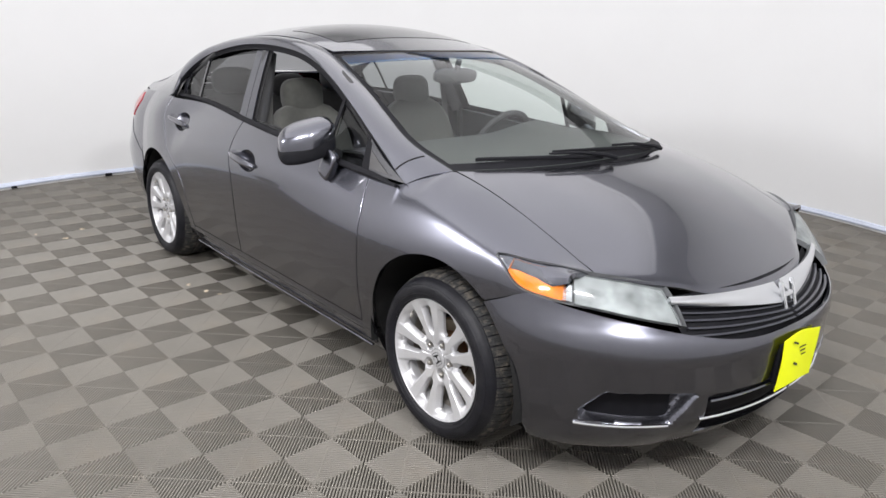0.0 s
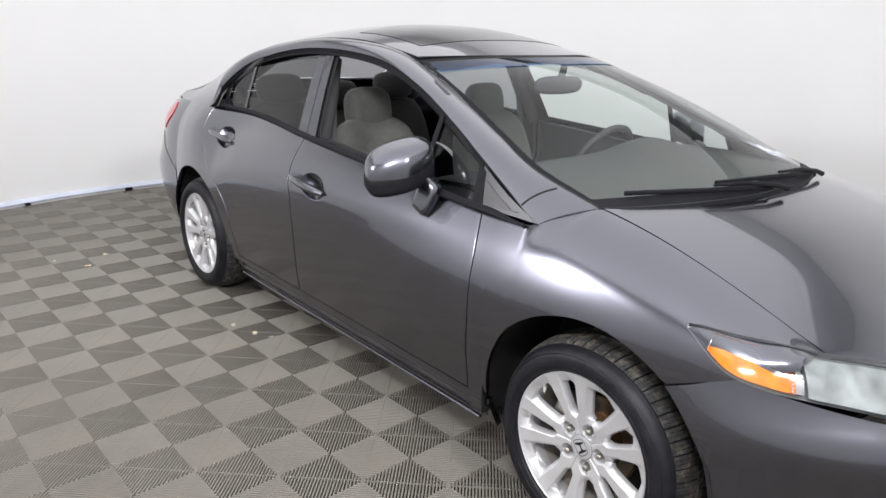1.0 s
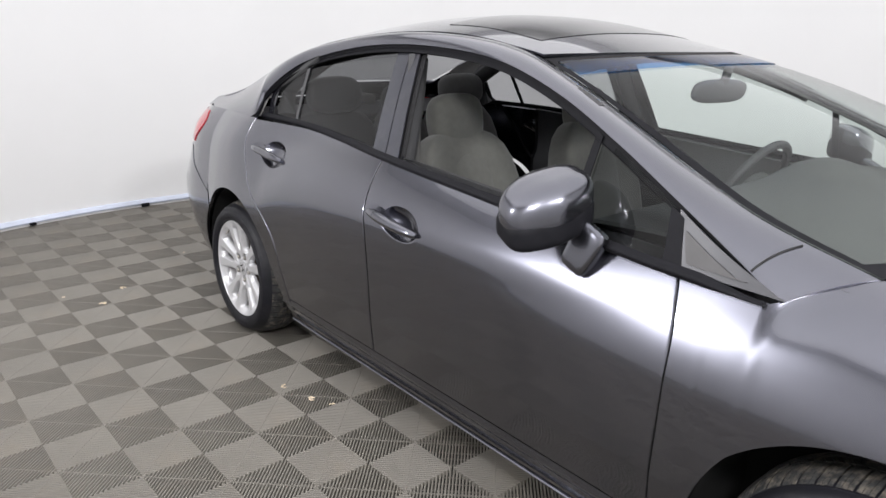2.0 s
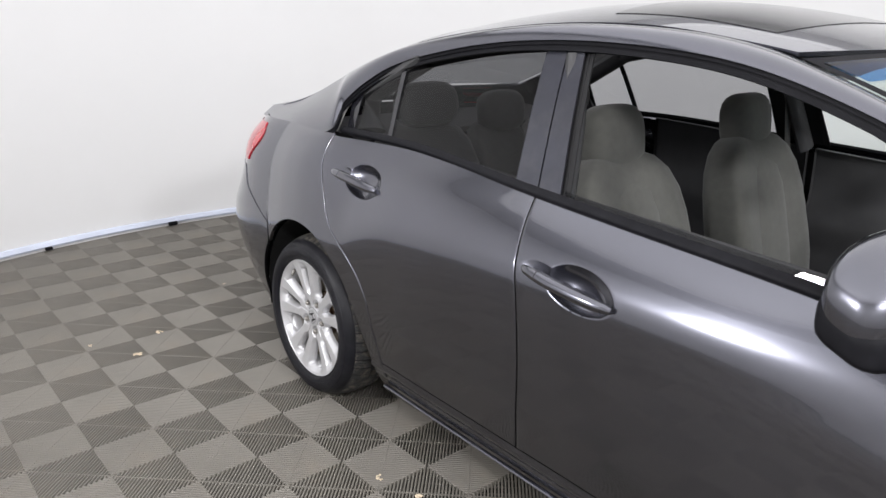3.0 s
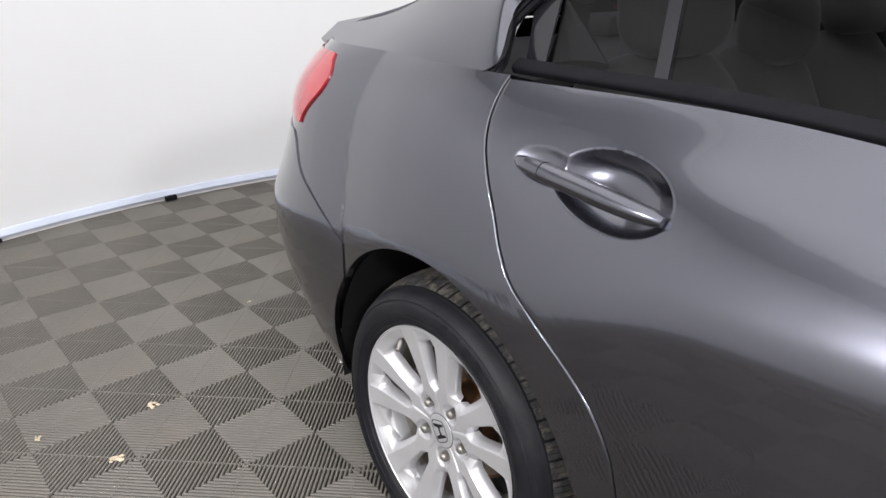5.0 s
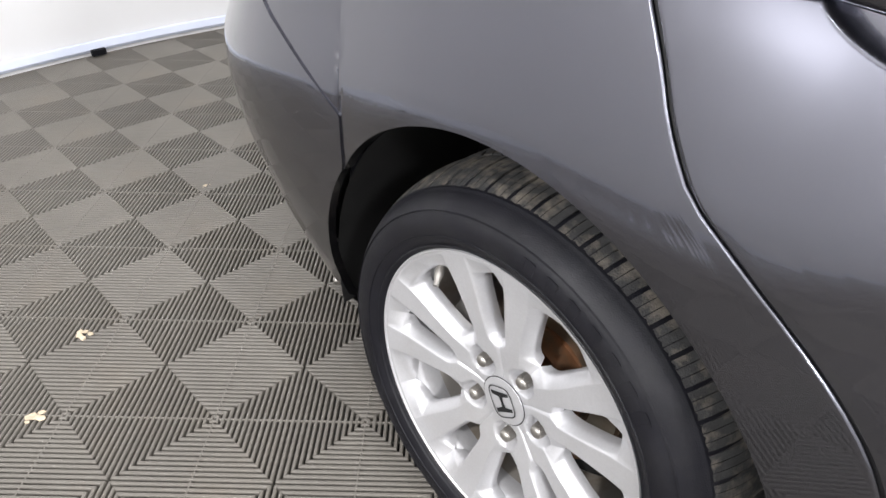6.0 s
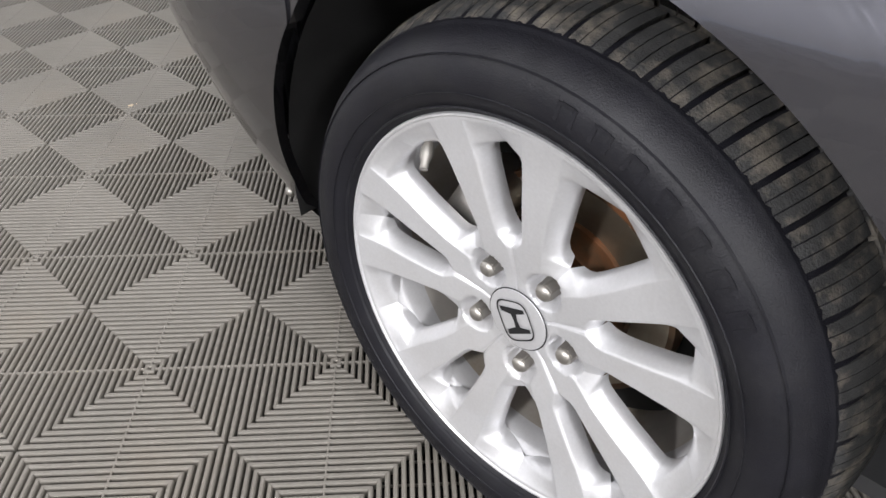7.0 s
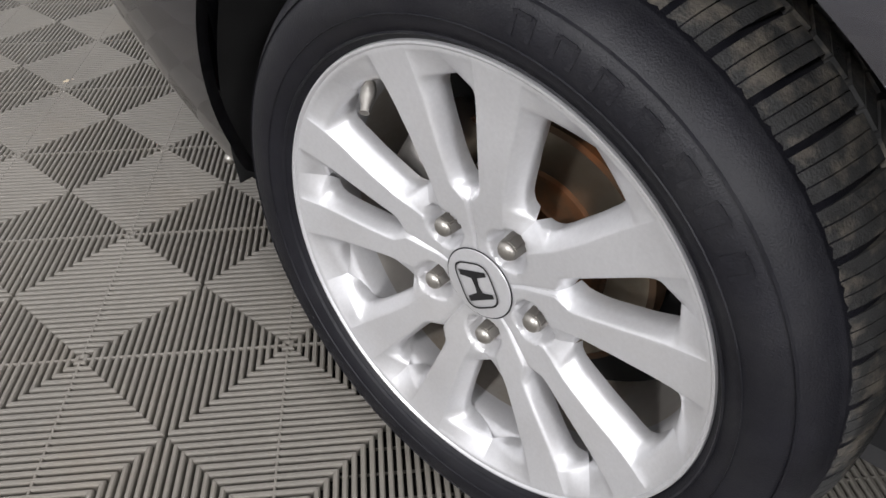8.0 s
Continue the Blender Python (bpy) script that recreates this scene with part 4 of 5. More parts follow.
def spoke(mid, sg, nuts):
    """One of a twin pair with its tenth of the hub: a flat face with steep sides down to the slot and to the window."""
    bm = bmesh.new()
    rows = []
    radii = (steps(0.030, 0.090, 26) + steps(0.092, 0.106, 9) + steps(0.109, 0.178, 10) + steps(0.181, 0.199, 11)
             + [0.2025, 0.207, 0.2115, 0.2150, 0.2168, 0.2192])
    for r in radii:
        f = face_depth(r)
        a0, a1, a2, a3 = between(r, SLOT_EDGE), between(r, FLAT_FROM), between(r, FLAT_TO), between(r, WINDOW_EDGE)
        d0, d3 = between(r, SLOT_FALL), between(r, WINDOW_FALL)
        mm = math.degrees(0.001 / r)
        open_slot, open_window = a0 > 0, a3 < 36
        pts = [(a0 + (0.6 if open_slot else 0), d0 + (0.012 if open_slot else 0)), (a0, d0)]
        pts += [(a0 + (a1 - a0) * t, d0 * (1 - t) ** 1.15) for t in (0.25, 0.5, 0.75)]
        pts += [(a1, min(d0, 0.0009)), (a1 + 0.8 * mm, min(d0, 0.0002))]
        pts += [(a1 + 1.7 * mm + (a2 - a1 - 3.4 * mm) * t, 0.0) for t in steps(0, 1, 10)]
        pts += [(a2 - 0.8 * mm, min(d3, 0.0002)), (a2, min(d3, 0.0009))]
        pts += [(a2 + (a3 - a2) * t, d3 * t ** 1.15 + min(d3, 0.0009) * (1 - t)) for t in (0.2, 0.4, 0.6, 0.8)]
        pts += [(a3, d3), (a3 - (0.8 if open_window else 0), d3 + (0.012 if open_window else 0))]
        row = []
        for a, d in pts:
            ang = mid + sg * radians(a)
            x, z = r * math.cos(ang), r * math.sin(ang)
            for q in nuts:
                # pocket round the nut, drawn out towards the window
                u = x * math.cos(q) + z * math.sin(q) - 0.0585
                w = -x * math.sin(q) + z * math.cos(q)
                d += 0.019 * ease(0.0205, 0.0155, math.hypot(u * (0.82 if u > 0 else 1.0), w * (1 + 5 * u)))
            row.append(bm.verts.new((x, f + d, z)))
        rows.append(row)
    for i in range(len(rows) - 1):
        for j in range(len(rows[0]) - 1):
            q = [rows[i][j], rows[i][j + 1], rows[i + 1][j + 1], rows[i + 1][j]]
            bm.faces.new(q if sg < 0 else q[::-1])
    bmesh.ops.remove_doubles(bm, verts=bm.verts, dist=2e-5)
    return bm


def tread_block(bm, prof, a0, a1, skew=0.0, deep=0.007):
    """One raised block over a stretch of the tyre's profile."""
    top, low = [], []
    y0 = prof[0][1]
    for r, y in prof:
        for ang in (a0, a1):
            ang += skew * (y - y0)
            top.append(bm.verts.new((r * math.cos(ang), y, r * math.sin(ang))))
            low.append(bm.verts.new(((r - deep) * math.cos(ang), y, (r - deep) * math.sin(ang))))
    n = len(prof)
    for k in range(n - 1):
        i = 2 * k
        bm.faces.new([top[i], top[i + 1], top[i + 3], top[i + 2]])
        for e in (0, 1):
            bm.faces.new([top[i + e], low[i + e], low[i + 2 + e], top[i + 2 + e]])
    for i in (0, 2 * n - 2):
        bm.faces.new([top[i], top[i + 1], low[i + 1], low[i]])


def wheel():
    w = empty("wheel", "ten-spoke silver alloy wheel with a dusty black tyre", "wheel")
    w.parent = car
    # tyre casing; y is outward negative, tyre centre at +0.088
    prof = [(0.219, 0.010), (0.2230, -0.001), (0.230, -0.008), (0.241, -0.0140), (0.254, -0.0165), (0.268, -0.0150), (0.277, -0.0105), (0.2840, -0.0040), (0.2890, 0.0025), (0.2930, 0.0100), (0.2946, 0.0135),
            (0.2958, 0.0148), (0.2963, 0.0160), (0.2966, 0.0180), (0.2990, 0.0230), (0.3016, 0.0300), (0.3036, 0.0390), (0.3050, 0.0500), (0.3060, 0.064), (0.3066, 0.09), (0.3066, 0.125),
            (0.3050, 0.148), (0.3010, 0.160), (0.284, 0.180), (0.25, 0.188), (0.215, 0.176)]
    tyre = part("tyre", spin(prof, 144), RUBBER, w, "black tyre with dusty tread")
    # fine rings on the side wall
    part("side_wall_ring", spin([(0.2290, -0.0080), (0.2302, -0.0108), (0.2316, -0.0095)], 96), RUBBER, w)
    part("side_wall_ring", spin([(0.2445, -0.0150), (0.2450, -0.0162), (0.2456, -0.0152)], 96), RUBBER, w)
    part("side_wall_ring", spin([(0.2755, -0.0112), (0.2762, -0.0126), (0.2772, -0.0104)], 96), RUBBER, w)
    # tread: sliced shoulder lugs, then three ribs of skewed blocks
    bm = bmesh.new()
    count = 54
    pitch = 2 * math.pi / count
    lug = [(0.2968, 0.0185), (0.3002, 0.0250), (0.3040, 0.0340), (0.3078, 0.0460), (0.3106, 0.0600), (0.3122, 0.0740), (0.3130, 0.0880)]
    for k in range(count):
        a = pitch * k
        for i in range(3):
            tread_block(bm, lug, a + pitch * (0.06 + 0.295 * i), a + pitch * (0.06 + 0.295 * (i + 1) - 0.028), -0.35)
        for y0, y1, shift, skew in ((0.0945, 0.118, 0.3, 2.2), (0.1235, 0.146, 0.7, -2.2)):
            for i in range(2):
                tread_block(bm, [(0.3130, y0), (0.3128, y1)], a + pitch * (shift + 0.45 * i), a + pitch * (shift + 0.45 * i + 0.41), skew)
        tread_block(bm, [(0.3110, 0.152), (0.3050, 0.168), (0.297, 0.178)], a, a + pitch * 0.88, 0.35)
    bmesh.ops.recalc_face_normals(bm, faces=bm.faces)
    part("tread", bm, TREAD, w, "dusty tread blocks", smooth=False)
    # low raised bars where the side wall is lettered
    bm = bmesh.new()
    for base in (36, 43, 50, 57, 64, 71, 78, 216, 223, 230, 237, 244, 251):
        for k in range(2):
            m = Matrix.Rotation(-radians(base + 3.0 * k), 4, "Y") @ pose(0.2610, -0.0156, 0, 0, 0, 6)
            box(bm, 0, 0, 0, 0.0155, 0.0012, 0.0035, m)
        for e in (-1, 1):
            m = Matrix.Rotation(-radians(base + 1.5), 4, "Y") @ pose(0.2610 + 0.007 * e, -0.0154, 0, 0, 0, 6)
            box(bm, 0, 0, 0, 0.0030, 0.0010, 0.012, m)
    tagged(part("side_wall_mark", bm, RUBBER, w, smooth=False), kind="stuff")
    # rim
    part("rim", spin([(0.2215, 0.010), (0.2240, -0.002), (0.2230, -0.0046), (0.2212, -0.0046), (0.2190, -0.0022), (0.2160, 0.0040), (0.2150, 0.0100), (0.1985, 0.0260), (0.1955, 0.034), (0.1950, 0.055), (0.1930, 0.10), (0.1890, 0.19)], 144), ALLOY, w, "silver alloy rim")
    part("barrel", spin([(0.1945, 0.060), (0.1925, 0.10), (0.1885, 0.19)], 90), BARREL, w)
    mids = [radians(98.5 + 72 * k) for k in range(5)]
    nuts = [radians(62.5 + 72 * k) for k in range(5)]
    for mid in mids:
        for sg in (-1, 1):
            part("spoke", spoke(mid, sg, nuts), ALLOY, w, angle=50.0)
    for na in nuts:
        m = Matrix.Rotation(-na, 4, "Y") @ pose(0.0595, 0.0235, 0)
        bm = bmesh.new()
        bmesh.ops.create_cone(bm, cap_ends=True, segments=6, radius1=0.0112, radius2=0.0104, depth=0.020, matrix=m @ pose(0, 0.004, 0, 90))
        bmesh.ops.bevel(bm, geom=bm.edges[:], offset=0.0015, segments=2, affect="EDGES")
        nut = part("wheel_nut", bm, STEEL, w, "worn steel wheel nut")
        bm = bmesh.new()
        bmesh.ops.create_uvsphere(bm, u_segments=16, v_segments=10, radius=0.0090, matrix=m @ pose(0, -0.0055, 0) @ Matrix.Diagonal((1, 0.60, 1, 1)))
        part("nut_cap", bm, STEEL, w)
    H = face_depth(0.03)
    part("cap_gap", spin([(0.0368, H - 0.0008), (0.0352, H - 0.0012)], 48), GAP, w)
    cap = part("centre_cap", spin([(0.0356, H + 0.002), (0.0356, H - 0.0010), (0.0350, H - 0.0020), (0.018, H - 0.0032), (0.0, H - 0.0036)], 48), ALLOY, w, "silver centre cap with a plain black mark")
    MARK = H - 0.0042
    # the mark: a rounded frame and three strokes
    bm = bmesh.new()
    ring_o, ring_i = [], []
    for k in range(48):
        t = 2 * math.pi * k / 48
        e = (abs(math.cos(t)) ** 4 + abs(math.sin(t)) ** 4) ** -0.25
        wx = 1 + 0.10 * math.sin(t)
        ring_o.append(bm.verts.new((0.0238 * e * math.cos(t) * wx, MARK, 0.0205 * e * math.sin(t))))
        ring_i.append(bm.verts.new((0.0222 * e * math.cos(t) * wx, MARK, 0.0190 * e * math.sin(t))))
    for k in range(48):
        bm.faces.new([ring_o[k], ring_o[(k + 1) % 48], ring_i[(k + 1) % 48], ring_i[k]])
    for sx in (-1, 1):
        q = [(0.0095, -0.0165), (0.0140, -0.0165), (0.0180, 0.0165), (0.0118, 0.0165), (0.0080, 0.0035), (0.0, 0.0025), (0.0, -0.0025), (0.0080, -0.0040)]
        vs = [bm.verts.new((sx * x * 0.94, MARK, z * 0.94)) for x, z in q]
        bm.faces.new(vs if sx > 0 else vs[::-1])
    bmesh.ops.transform(bm, matrix=Matrix.Rotation(-radians(118), 4, "Y"), verts=bm.verts)
    part("cap_mark", bm, GAP, w, smooth=False)
    # valve
    c, q = math.cos(radians(127)), math.sin(radians(127))
    part("valve", tube([((0.1965 - 0.0050 * k) * c, 0.014 - 0.005 * k, (0.1965 - 0.0050 * k) * q) for k in range(5)], lambda t: 0.0068 if 0.2 < t < 0.6 else 0.0044, 10), STEEL, w)
    # brake: a worn band between rusty rings, the hat in front of it
    disc = part("brake_disc", spin([(0.1245, 0.0945), (0.104, 0.0950), (0.084, 0.0945)], 72), DISC, w, "worn brake disc with rusty rings")
    part("disc_edge", spin([(0.1245, 0.0940), (0.1310, 0.0940), (0.1315, 0.097), (0.1315, 0.115), (0.11, 0.115)], 72), RUST, disc)
    part("disc_hat", spin([(0.0845, 0.0944), (0.0800, 0.0930), (0.0785, 0.0900), (0.0775, 0.068), (0.0740, 0.064), (0.030, 0.064)], 72), RUST, disc, "rust-brown hat of the disc")
    part("brake_shield", spin([(0.186, 0.135), (0.15, 0.128), (0.0, 0.128)], 60), LINER, w)
    bm = bevel_box(0.11, 0.075, 0.060, 0.016, 3)
    bmesh.ops.transform(bm, matrix=Matrix.Rotation(-radians(150), 4, "Y") @ pose(0.118, 0.085, 0, 0, 90, 0), verts=bm.verts)
    caliper = part("caliper", bm, STEEL, w, "dull grey brake caliper")
    for k in (-1, 1):
        bm = tube([tuple(Matrix.Rotation(-radians(150), 4, "Y") @ Vector((0.105, 0.062 + 0.03 * e, 0.036 * k))) for e in (0, 1)], 0.010, 10)
        part("caliper_bolt", bm, STEEL, caliper)
    # ribbed rubber boot of the damper, far inside
    boot = [(0.030 + 0.006 * (i % 2), 0.012 * i) for i in range(14)]
    bm = spin(boot, 24)
    bmesh.ops.transform(bm, matrix=pose(0.01, 0.165, 0.08, 90), verts=bm.verts)
    part("damper_boot", bm, BLACK, w)
    return w


rear_right = wheel()
FACE = -0.833
rear_right.matrix_basis = pose(0.005, FACE, HUB_Z + 0.001)
fr = copy_thing(rear_right, pose(WHEELBASE, FACE, HUB_Z, 0, -9, 0))
rl = copy_thing(rear_right, pose(0, -FACE, HUB_Z, 0, 0, 180))
fl = copy_thing(rear_right, pose(WHEELBASE, -FACE, HUB_Z, 0, 0, 180))

# ---- cabin ----
def seat_shape(width, height, thick, bolster):
    def f(p):
        k = (2 * p.y / width) ** 2
        lo = 1 - 0.18 * (p.z / height + 0.5) ** 2
        return Vector((p.x + bolster * k * (p.x > 0), p.y * lo, p.z))
    return f


def front_seat(y, label):
    st = empty("passenger_seat" if y < 0 else "driver_seat", label, "seat", pose(1.28, y, 0.24))
    base = part("cushion", pillow(0.54, 0.50, 0.17, 3.5, 16, pose(0.05, 0, 0.20, 0, -8, 0)), CLOTH, st)
    part("seat_base", bevel_box(0.42, 0.42, 0.18, 0.02, 2, pose(0.0, 0, 0.06)), CABIN, st)
    back = part("backrest", pillow(0.15, 0.50, 0.66, 3.6, 18, pose(-0.235, 0, 0.46, 0, -14, 0), seat_shape(0.50, 0.66, 0.15, 0.05)), CLOTH, st)
    part("centre_panel", pillow(0.15, 0.27, 0.52, 4, 14, pose(-0.222, 0, 0.46, 0, -14, 0)), CLOTH, back)
    head = part("headrest", pillow(0.11, 0.235, 0.195, 3.2, 16, pose(-0.31, 0, 0.818, 0, -8, 0)), CLOTH, st)
    for dy in (-0.05, 0.05):
        part("headrest_post", tube([(-0.305, dy, 0.72), (-0.31, dy, 0.80)], 0.006, 8), CHROME, head)
    return st


front_seat(-0.37, "grey cloth front passenger seat with headrest")
front_seat(0.37, "grey cloth driver's seat with headrest")
# rear bench in the front seats' cloth, coloured darker for the dim cabin
bench = empty("rear_bench", "grey cloth rear bench with three headrests, darkened as shade", "seat", pose(0.30, 0, 0.24))
part("cushion", pillow(0.56, 1.26, 0.20, 5, 16, pose(0.18, 0, 0.20, 0, -6, 0)), CLOTH_SHADED, bench)
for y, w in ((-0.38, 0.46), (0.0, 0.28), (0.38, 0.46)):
    part("backrest", pillow(0.16, w, 0.66, 4, 16, pose(-0.10, y, 0.46, 0, -22, 0)), CLOTH_SHADED, bench)
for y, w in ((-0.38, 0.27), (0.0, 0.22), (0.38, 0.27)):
    part("headrest", pillow(0.12, w, 0.165, 3.0, 14, pose(-0.165, y, 0.845 if y else 0.80, 0, -8, 0)), CLOTH_SHADED, bench)
bm = sheet(lambda u, v: (-0.36 + 0.40 * u, 0.64 * v, 0.995 - 0.02 * u), steps(0, 1, 4), steps(-1, 1, 8), 1, 0.02, flip=True)
part("parcel_shelf", bm, CABIN, car)
part("third_brake_lamp", bevel_box(0.10, 0.20, 0.05, 0.01, 2, pose(-0.28, 0, 1.02)), CABIN, car)


def dash(u, v):
    y = 0.70 * v
    foot = screen_foot(v).x - 0.02
    x = foot + (1.83 - foot) * u
    z = 0.925 + 0.010 * u + 0.022 * math.sin(math.pi * u) - 0.01 * v * v
    if v > 0:
        z += 0.055 * math.exp(-((y - 0.37) / 0.17) ** 2 - ((u - 0.80) / 0.16) ** 2)
    if u > 0.92:
        z -= 0.30 * ((u - 0.92) / 0.08) ** 1.4
    return x, y, z


part("dashboard", sheet(dash, steps(0, 1, 40), steps(-1, 1, 40), 1, 0.01), DASH, car)
# steering wheel
m = pose(1.75, 0.37, 0.855, 0, 0, 0) @ pose(0, 0, 0, 0, -64, 0)
bm = bmesh.new()
ring = []
for i in range(40):
    a = 2 * math.pi * i / 40
    ring.append([bm.verts.new(m @ Vector(((0.182 + 0.015 * math.cos(b)) * math.cos(a), (0.182 + 0.015 * math.cos(b)) * math.sin(a), 0.015 * math.sin(b)))) for b in (2 * math.pi * j / 8 for j in range(8))])
for i in range(40):
    for j in range(8):
        bm.faces.new([ring[i][j], ring[(i + 1) % 40][j], ring[(i + 1) % 40][(j + 1) % 8], ring[i][(j + 1) % 8]])
wheel_ring = part("steering_wheel", bm, CABIN, car, "dark steering wheel")
part("airbag_cover", pillow(0.15, 0.15, 0.05, 3, 12, m @ pose(-0.01, 0, -0.01)), DASH, wheel_ring)
for a in (90, 270, 180):
    q = [m @ Vector((r * math.cos(radians(a)), r * math.sin(radians(a)), -0.006)) for r in (0.05, 0.18)]
    part("steering_spoke", tube(q, 0.016, 8, flat=0.5), DASH, wheel_ring)
part("steering_column", tube([tuple(m @ Vector((0, 0, -0.03))), tuple(m @ Vector((0, 0, -0.35)))], 0.04, 10), CABIN, car)
# interior mirror
part("interior_mirror", pillow(0.035, 0.245, 0.072, 3.2, 14, pose(1.790, 0.0, 1.210, 0, 12, -8)), CABIN, car, "dark interior mirror")
part("mirror_stalk", tube([(1.800, 0, 1.235), (1.815, 0, 1.285)], 0.014, 8), CABIN, car)
# headliner, floor, door cards, pillar trims
part("headliner", sheet(lambda u, v: (0.36 + 1.22 * u, 0.53 * v, roof_point(0.36 + 1.22 * u, v)[2] - 0.035 - 0.03 * ease(0.8, 1, u)), steps(0, 1, 20), steps(-1, 1, 16), 1), HEADLINER, car)
bm = bmesh.new()
box(bm, 1.1, 0, 0.235, 2.5, 1.4, 0.02)
part("cabin_floor", bm, CABIN, car)
bm = bevel_box(0.95, 0.20, 0.32, 0.03, 3, pose(1.55, 0, 0.40))
part("centre_console", bm, CABIN, car)
for s in (-1, 1):
    for x0, x1 in ((0.42, 1.07), (1.10, 2.18)):
        part("door_card", sheet(lambda u, v: (x0 + (x1 - x0) * u, GLASS_Y(1.0) - 0.065 + 0.02 * math.sin(3 * v) + 0.035 * ease(0.45, 0.6, v) * ease(0.75, 0.62, v) * -1, 0.26 + (BELT_Z(x0 + (x1 - x0) * u) - 0.26) * v), steps(0, 1, 12), steps(0, 1, 14), s, 0.02), CABIN, car)
    # inner pillar trims
    for q, r in (([(1.06, 0.665, 0.95), (1.02, 0.60, 1.12), (0.985, 0.555, 1.285)], 0.040), ([(0.10, 0.60, 1.00), (0.05, 0.56, 1.12), (0.33, 0.52, 1.26)], 0.055)):
        part("pillar_trim", tube([(x, s * y, z) for x, y, z in q], r, 10, flat=0.6), CABIN, car)
    part("seat_belt", tube([(1.00, s * 0.575, 1.20), (1.03, s * 0.60, 0.90), (1.08, s * 0.62, 0.50)], 0.022, 8, flat=0.12), BELT, car)

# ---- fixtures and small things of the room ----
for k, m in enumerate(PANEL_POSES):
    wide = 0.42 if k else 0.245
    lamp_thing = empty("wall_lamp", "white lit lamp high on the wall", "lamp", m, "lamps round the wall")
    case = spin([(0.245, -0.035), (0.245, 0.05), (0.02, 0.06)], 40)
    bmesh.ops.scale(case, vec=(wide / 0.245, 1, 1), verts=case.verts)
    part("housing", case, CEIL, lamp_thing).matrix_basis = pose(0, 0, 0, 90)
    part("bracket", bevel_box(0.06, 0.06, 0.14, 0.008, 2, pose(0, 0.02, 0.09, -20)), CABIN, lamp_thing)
bm = spin([(SOFTBOX / 2 + d, h) for d, h in ((0.07, 0.0), (0.07, 0.13), (0.02, 0.13), (0.02, 0.0))], 80, closed=True)
ring = finish("ceiling_light", bm, CEIL)
ring.matrix_world = pose(ROOM_X, ROOM_Y, ROOM_H - 0.135, 90)
tagged(ring, "large round white ceiling softbox", "lamp")
# clips on the base strip
for a in (-164.5, -176.2, -152.0):
    x, y = ROOM_X + (ROOM_R - 0.03) * math.cos(radians(a)), ROOM_Y + (ROOM_R - 0.03) * math.sin(radians(a))
    clip = finish("strip_clip", bevel_box(0.022, 0.060 if a < -170 else 0.042, 0.026 if a < -170 else 0.018, 0.004), BLACK)
    clip.matrix_world = pose(x, y, 0.018, 0, 0, a)
    tagged(clip, "small black plastic clip at the foot of the wall", "clip", "clips along the wall")


def crumbs(x, y, size, seed):
    rnd = random.Random(seed)
    bm = bmesh.new()
    for _ in range(9):
        g = bmesh.ops.create_icosphere(bm, subdivisions=1, radius=size * rnd.uniform(0.14, 0.30))
        off = Vector((rnd.gauss(0, size * 0.42), rnd.gauss(0, size * 0.25), size * 0.08))
        for v in g["verts"]:
            v.co = Vector((v.co.x * 1.3, v.co.y, v.co.z * 0.45)) * rnd.uniform(0.75, 1.25) + off
    zmin = min(v.co.z for v in bm.verts)
    bmesh.ops.translate(bm, vec=(0, 0, -zmin - 0.001), verts=bm.verts)
    ob = finish("crumb", bm, LEAF)
    ob.matrix_world = pose(x, y, 0.0, 0, 0, rnd.uniform(0, 180))
    tagged(ob, "crumpled pale scrap lying on the floor tiles", "scrap", "scraps on the floor")


for i, (x, y, size) in enumerate(((-0.731, -1.260, 0.026), (-0.924, -1.114, 0.026), (0.776, -0.905, 0.024), (-0.95, -1.40, 0.014), (0.62, -0.94, 0.018), (0.86, -0.86, 0.014), (-1.35, -0.62, 0.012))):
    crumbs(x, y, size, i + 3)

# ---- floor of ribbed tiles ----
CHECK = 0.19763
FLOOR_TURN = radians(1.697)
FLOOR_X, FLOOR_Y = 0.69462, -1.77206


def rib(bm, p, q, width, top, low, chamfer, drop=None, mitre=None):
    """One rounded rib between two points of the plan; mitre gives how much shorter each end is at an offset to the side."""
    p, q = Vector((*p, 0)), Vector((*q, 0))
    d = (q - p).normalized()
    n = Vector((-d.y, d.x, 0))
    drop = chamfer if drop is None else drop
    prof = [(-width / 2, low), (-width / 2, top - drop), (-width / 2 + chamfer, top), (width / 2 - chamfer, top), (width / 2, top - drop), (width / 2, low)]
    cut = mitre or (lambda o: 0.0)
    a = [bm.verts.new(p + n * s + d * cut(s) + Vector((0, 0, z))) for s, z in prof]
    b = [bm.verts.new(q + n * s - d * cut(s) + Vector((0, 0, z))) for s, z in prof]
    for i in range(5):
        bm.faces.new([a[i], b[i], b[i + 1], a[i + 1]])
    bm.faces.new(a)
    bm.faces.new(b[::-1])


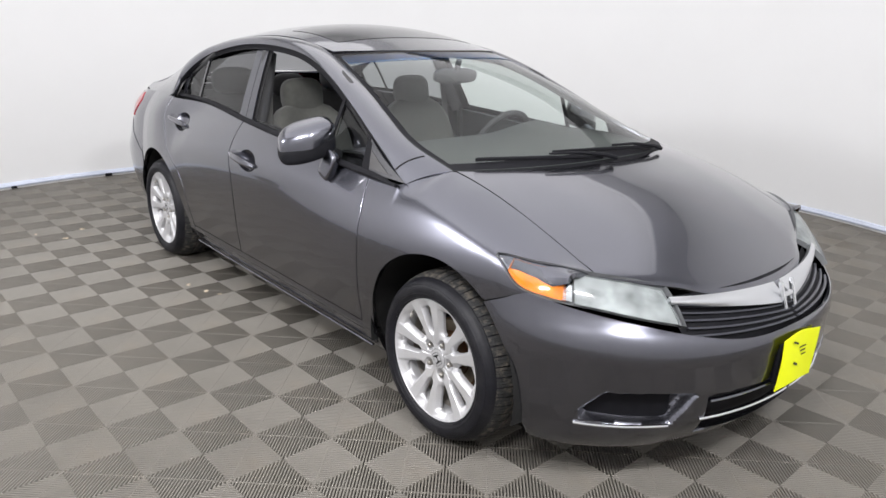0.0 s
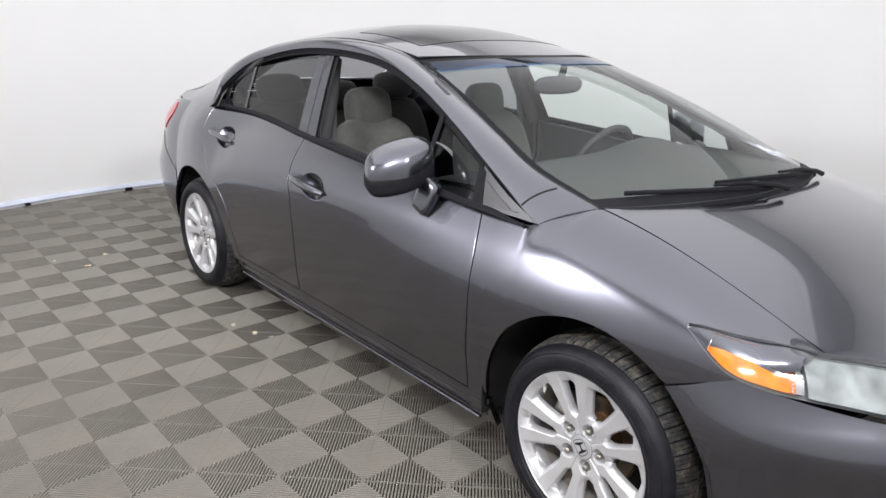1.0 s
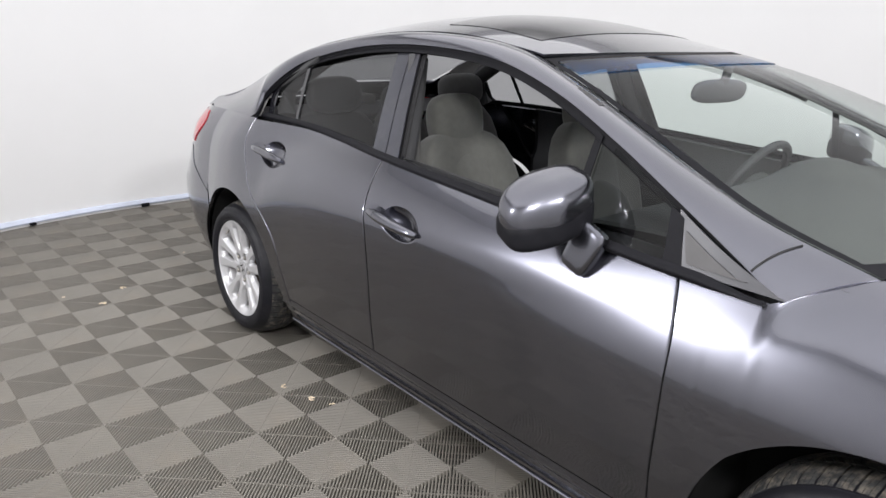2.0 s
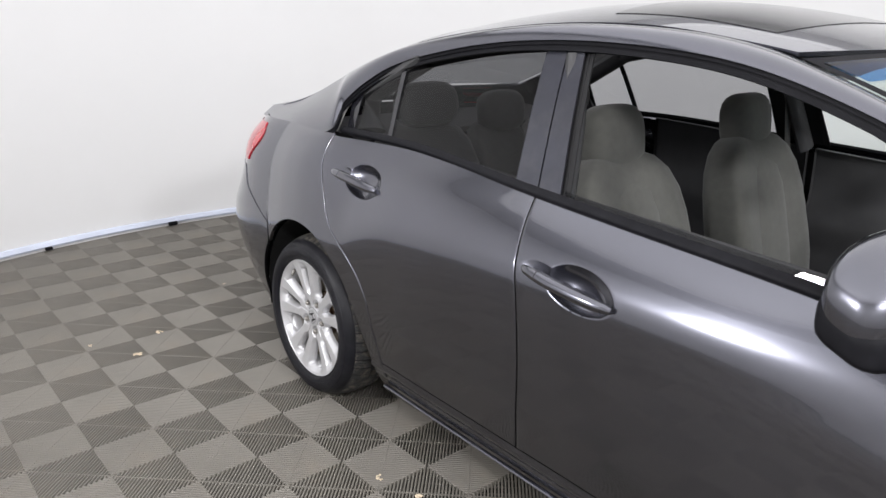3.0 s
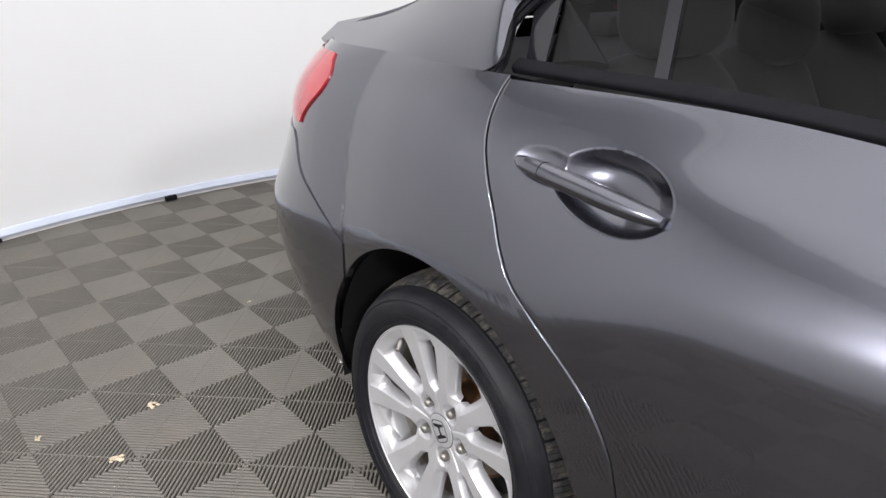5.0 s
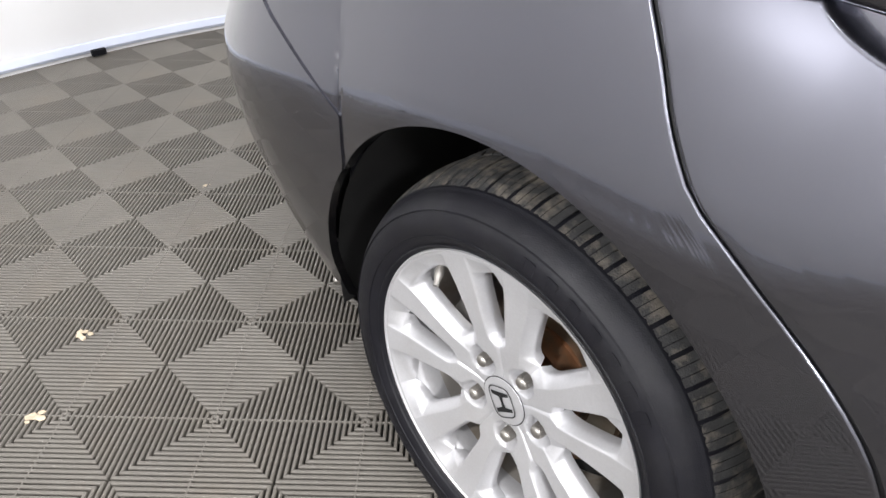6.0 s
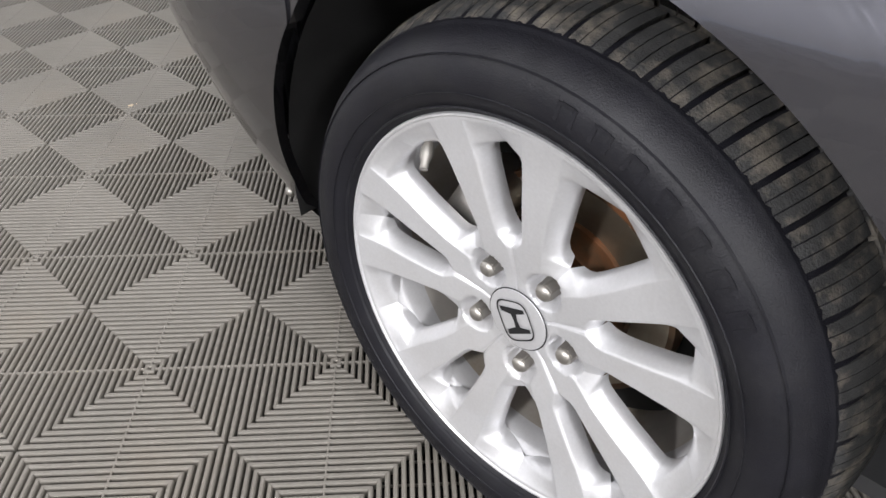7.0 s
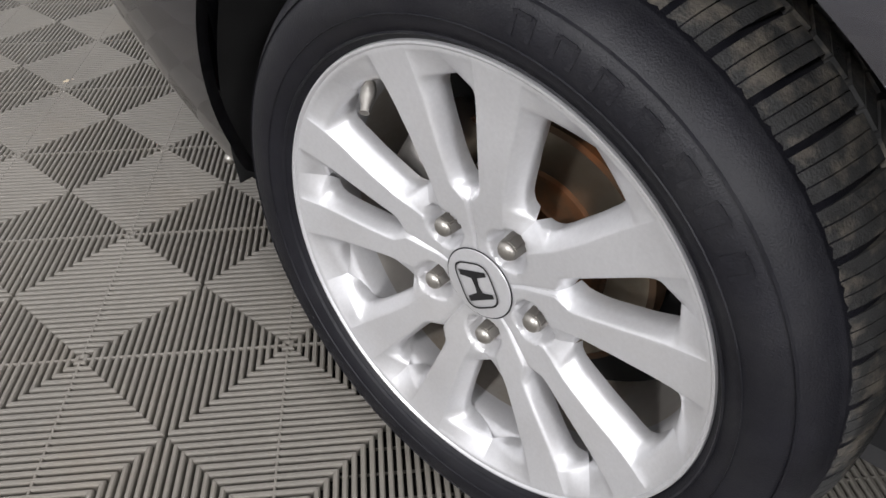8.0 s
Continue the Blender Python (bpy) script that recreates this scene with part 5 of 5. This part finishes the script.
def tile_mesh():
    """Two by two checks; in each, ribs lie square to the diagonal that joins its two star corners."""
    bm = bmesh.new()
    c = CHECK
    count = 26
    e = 0.0003
    for i in (0, 1):
        for j in (0, 1):
            star = (i + j + 1) % 2 == 0          # the lower left corner is a star
            # local frame: u runs from star to star, w along the ribs
            cx, cy = (i + 0.5) * c, (j + 0.5) * c
            du = Vector((1, 1)).normalized() if star else Vector((1, -1)).normalized()
            dw = Vector((-du.y, du.x))
            half = c / math.sqrt(2)
            pitch = 2 * half / count
            for k in range(count):
                s = -half + (k + 0.5) * pitch
                ln = half - abs(s) - e
                if ln < 0.003:
                    continue
                o = Vector((cx, cy)) + du * s
                # n of the rib points along -du
                rib(bm, o - dw * ln, o + dw * ln, pitch * 0.60, 0.0, -0.0170, pitch * 0.13, 0.0020, lambda f, s=s: abs(s - f) - abs(s))
            # one flush bar from star to star, and low cross bars
            o = Vector((cx, cy))
            rib(bm, o - du * (half - 0.004), o + du * (half - 0.004), 0.0030, -0.0006, -0.006, 0.0006)
            for k in (-3, -2, -1, 1, 2, 3):
                s = k * half / 4
                ln = half - abs(s) - 0.004
                o = Vector((cx, cy)) + dw * s
                rib(bm, o - du * ln, o + du * ln, 0.0026, -0.0135, -0.017, 0.0005)
    me = bpy.data.meshes.new("tile")
    bm.to_mesh(me)
    bm.free()
    me.materials.append(TILE)
    return me


floor = new("floor")
floor.matrix_world = pose(FLOOR_X, FLOOR_Y, 0, 0, 0, math.degrees(FLOOR_TURN))
tagged(floor, "grey open-ribbed plastic floor tiles in a chequered pattern, dusty", "floor", kind="structure")
TILE_MESH = tile_mesh()
rest = []
centre = (Matrix.Rotation(-FLOOR_TURN, 2) @ Vector((ROOM_X - FLOOR_X, ROOM_Y - FLOOR_Y)))
for a in range(-14, 16):
    for b in range(-10, 18):
        px, py = (2 * a - 1) * CHECK, 2 * b * CHECK
        if math.hypot(px + CHECK - centre.x, py + CHECK - centre.y) > ROOM_R + 0.22:
            continue
        if py < 4.0:
            ob = new("tile", TILE_MESH)
            ob.parent = floor
            ob.matrix_basis = pose(px, py, random.uniform(-0.0004, 0.0004), 0, 0, 0)
        else:
            rest.append((px, py))
co = np.array([v.co[:] for v in TILE_MESH.vertices])
polys = [tuple(p.vertices) for p in TILE_MESH.polygons]
verts, faces = [], []
for k, (px, py) in enumerate(rest):
    verts += (co + (px, py, 0)).tolist()
    faces += [tuple(i + k * len(co) for i in p) for p in polys]
me = bpy.data.meshes.new("far_tiles")
me.from_pydata(verts, [], faces)
me.materials.append(TILE)
far = new("far_tiles", me)
far.parent = floor
tagged(far, kind="stuff")
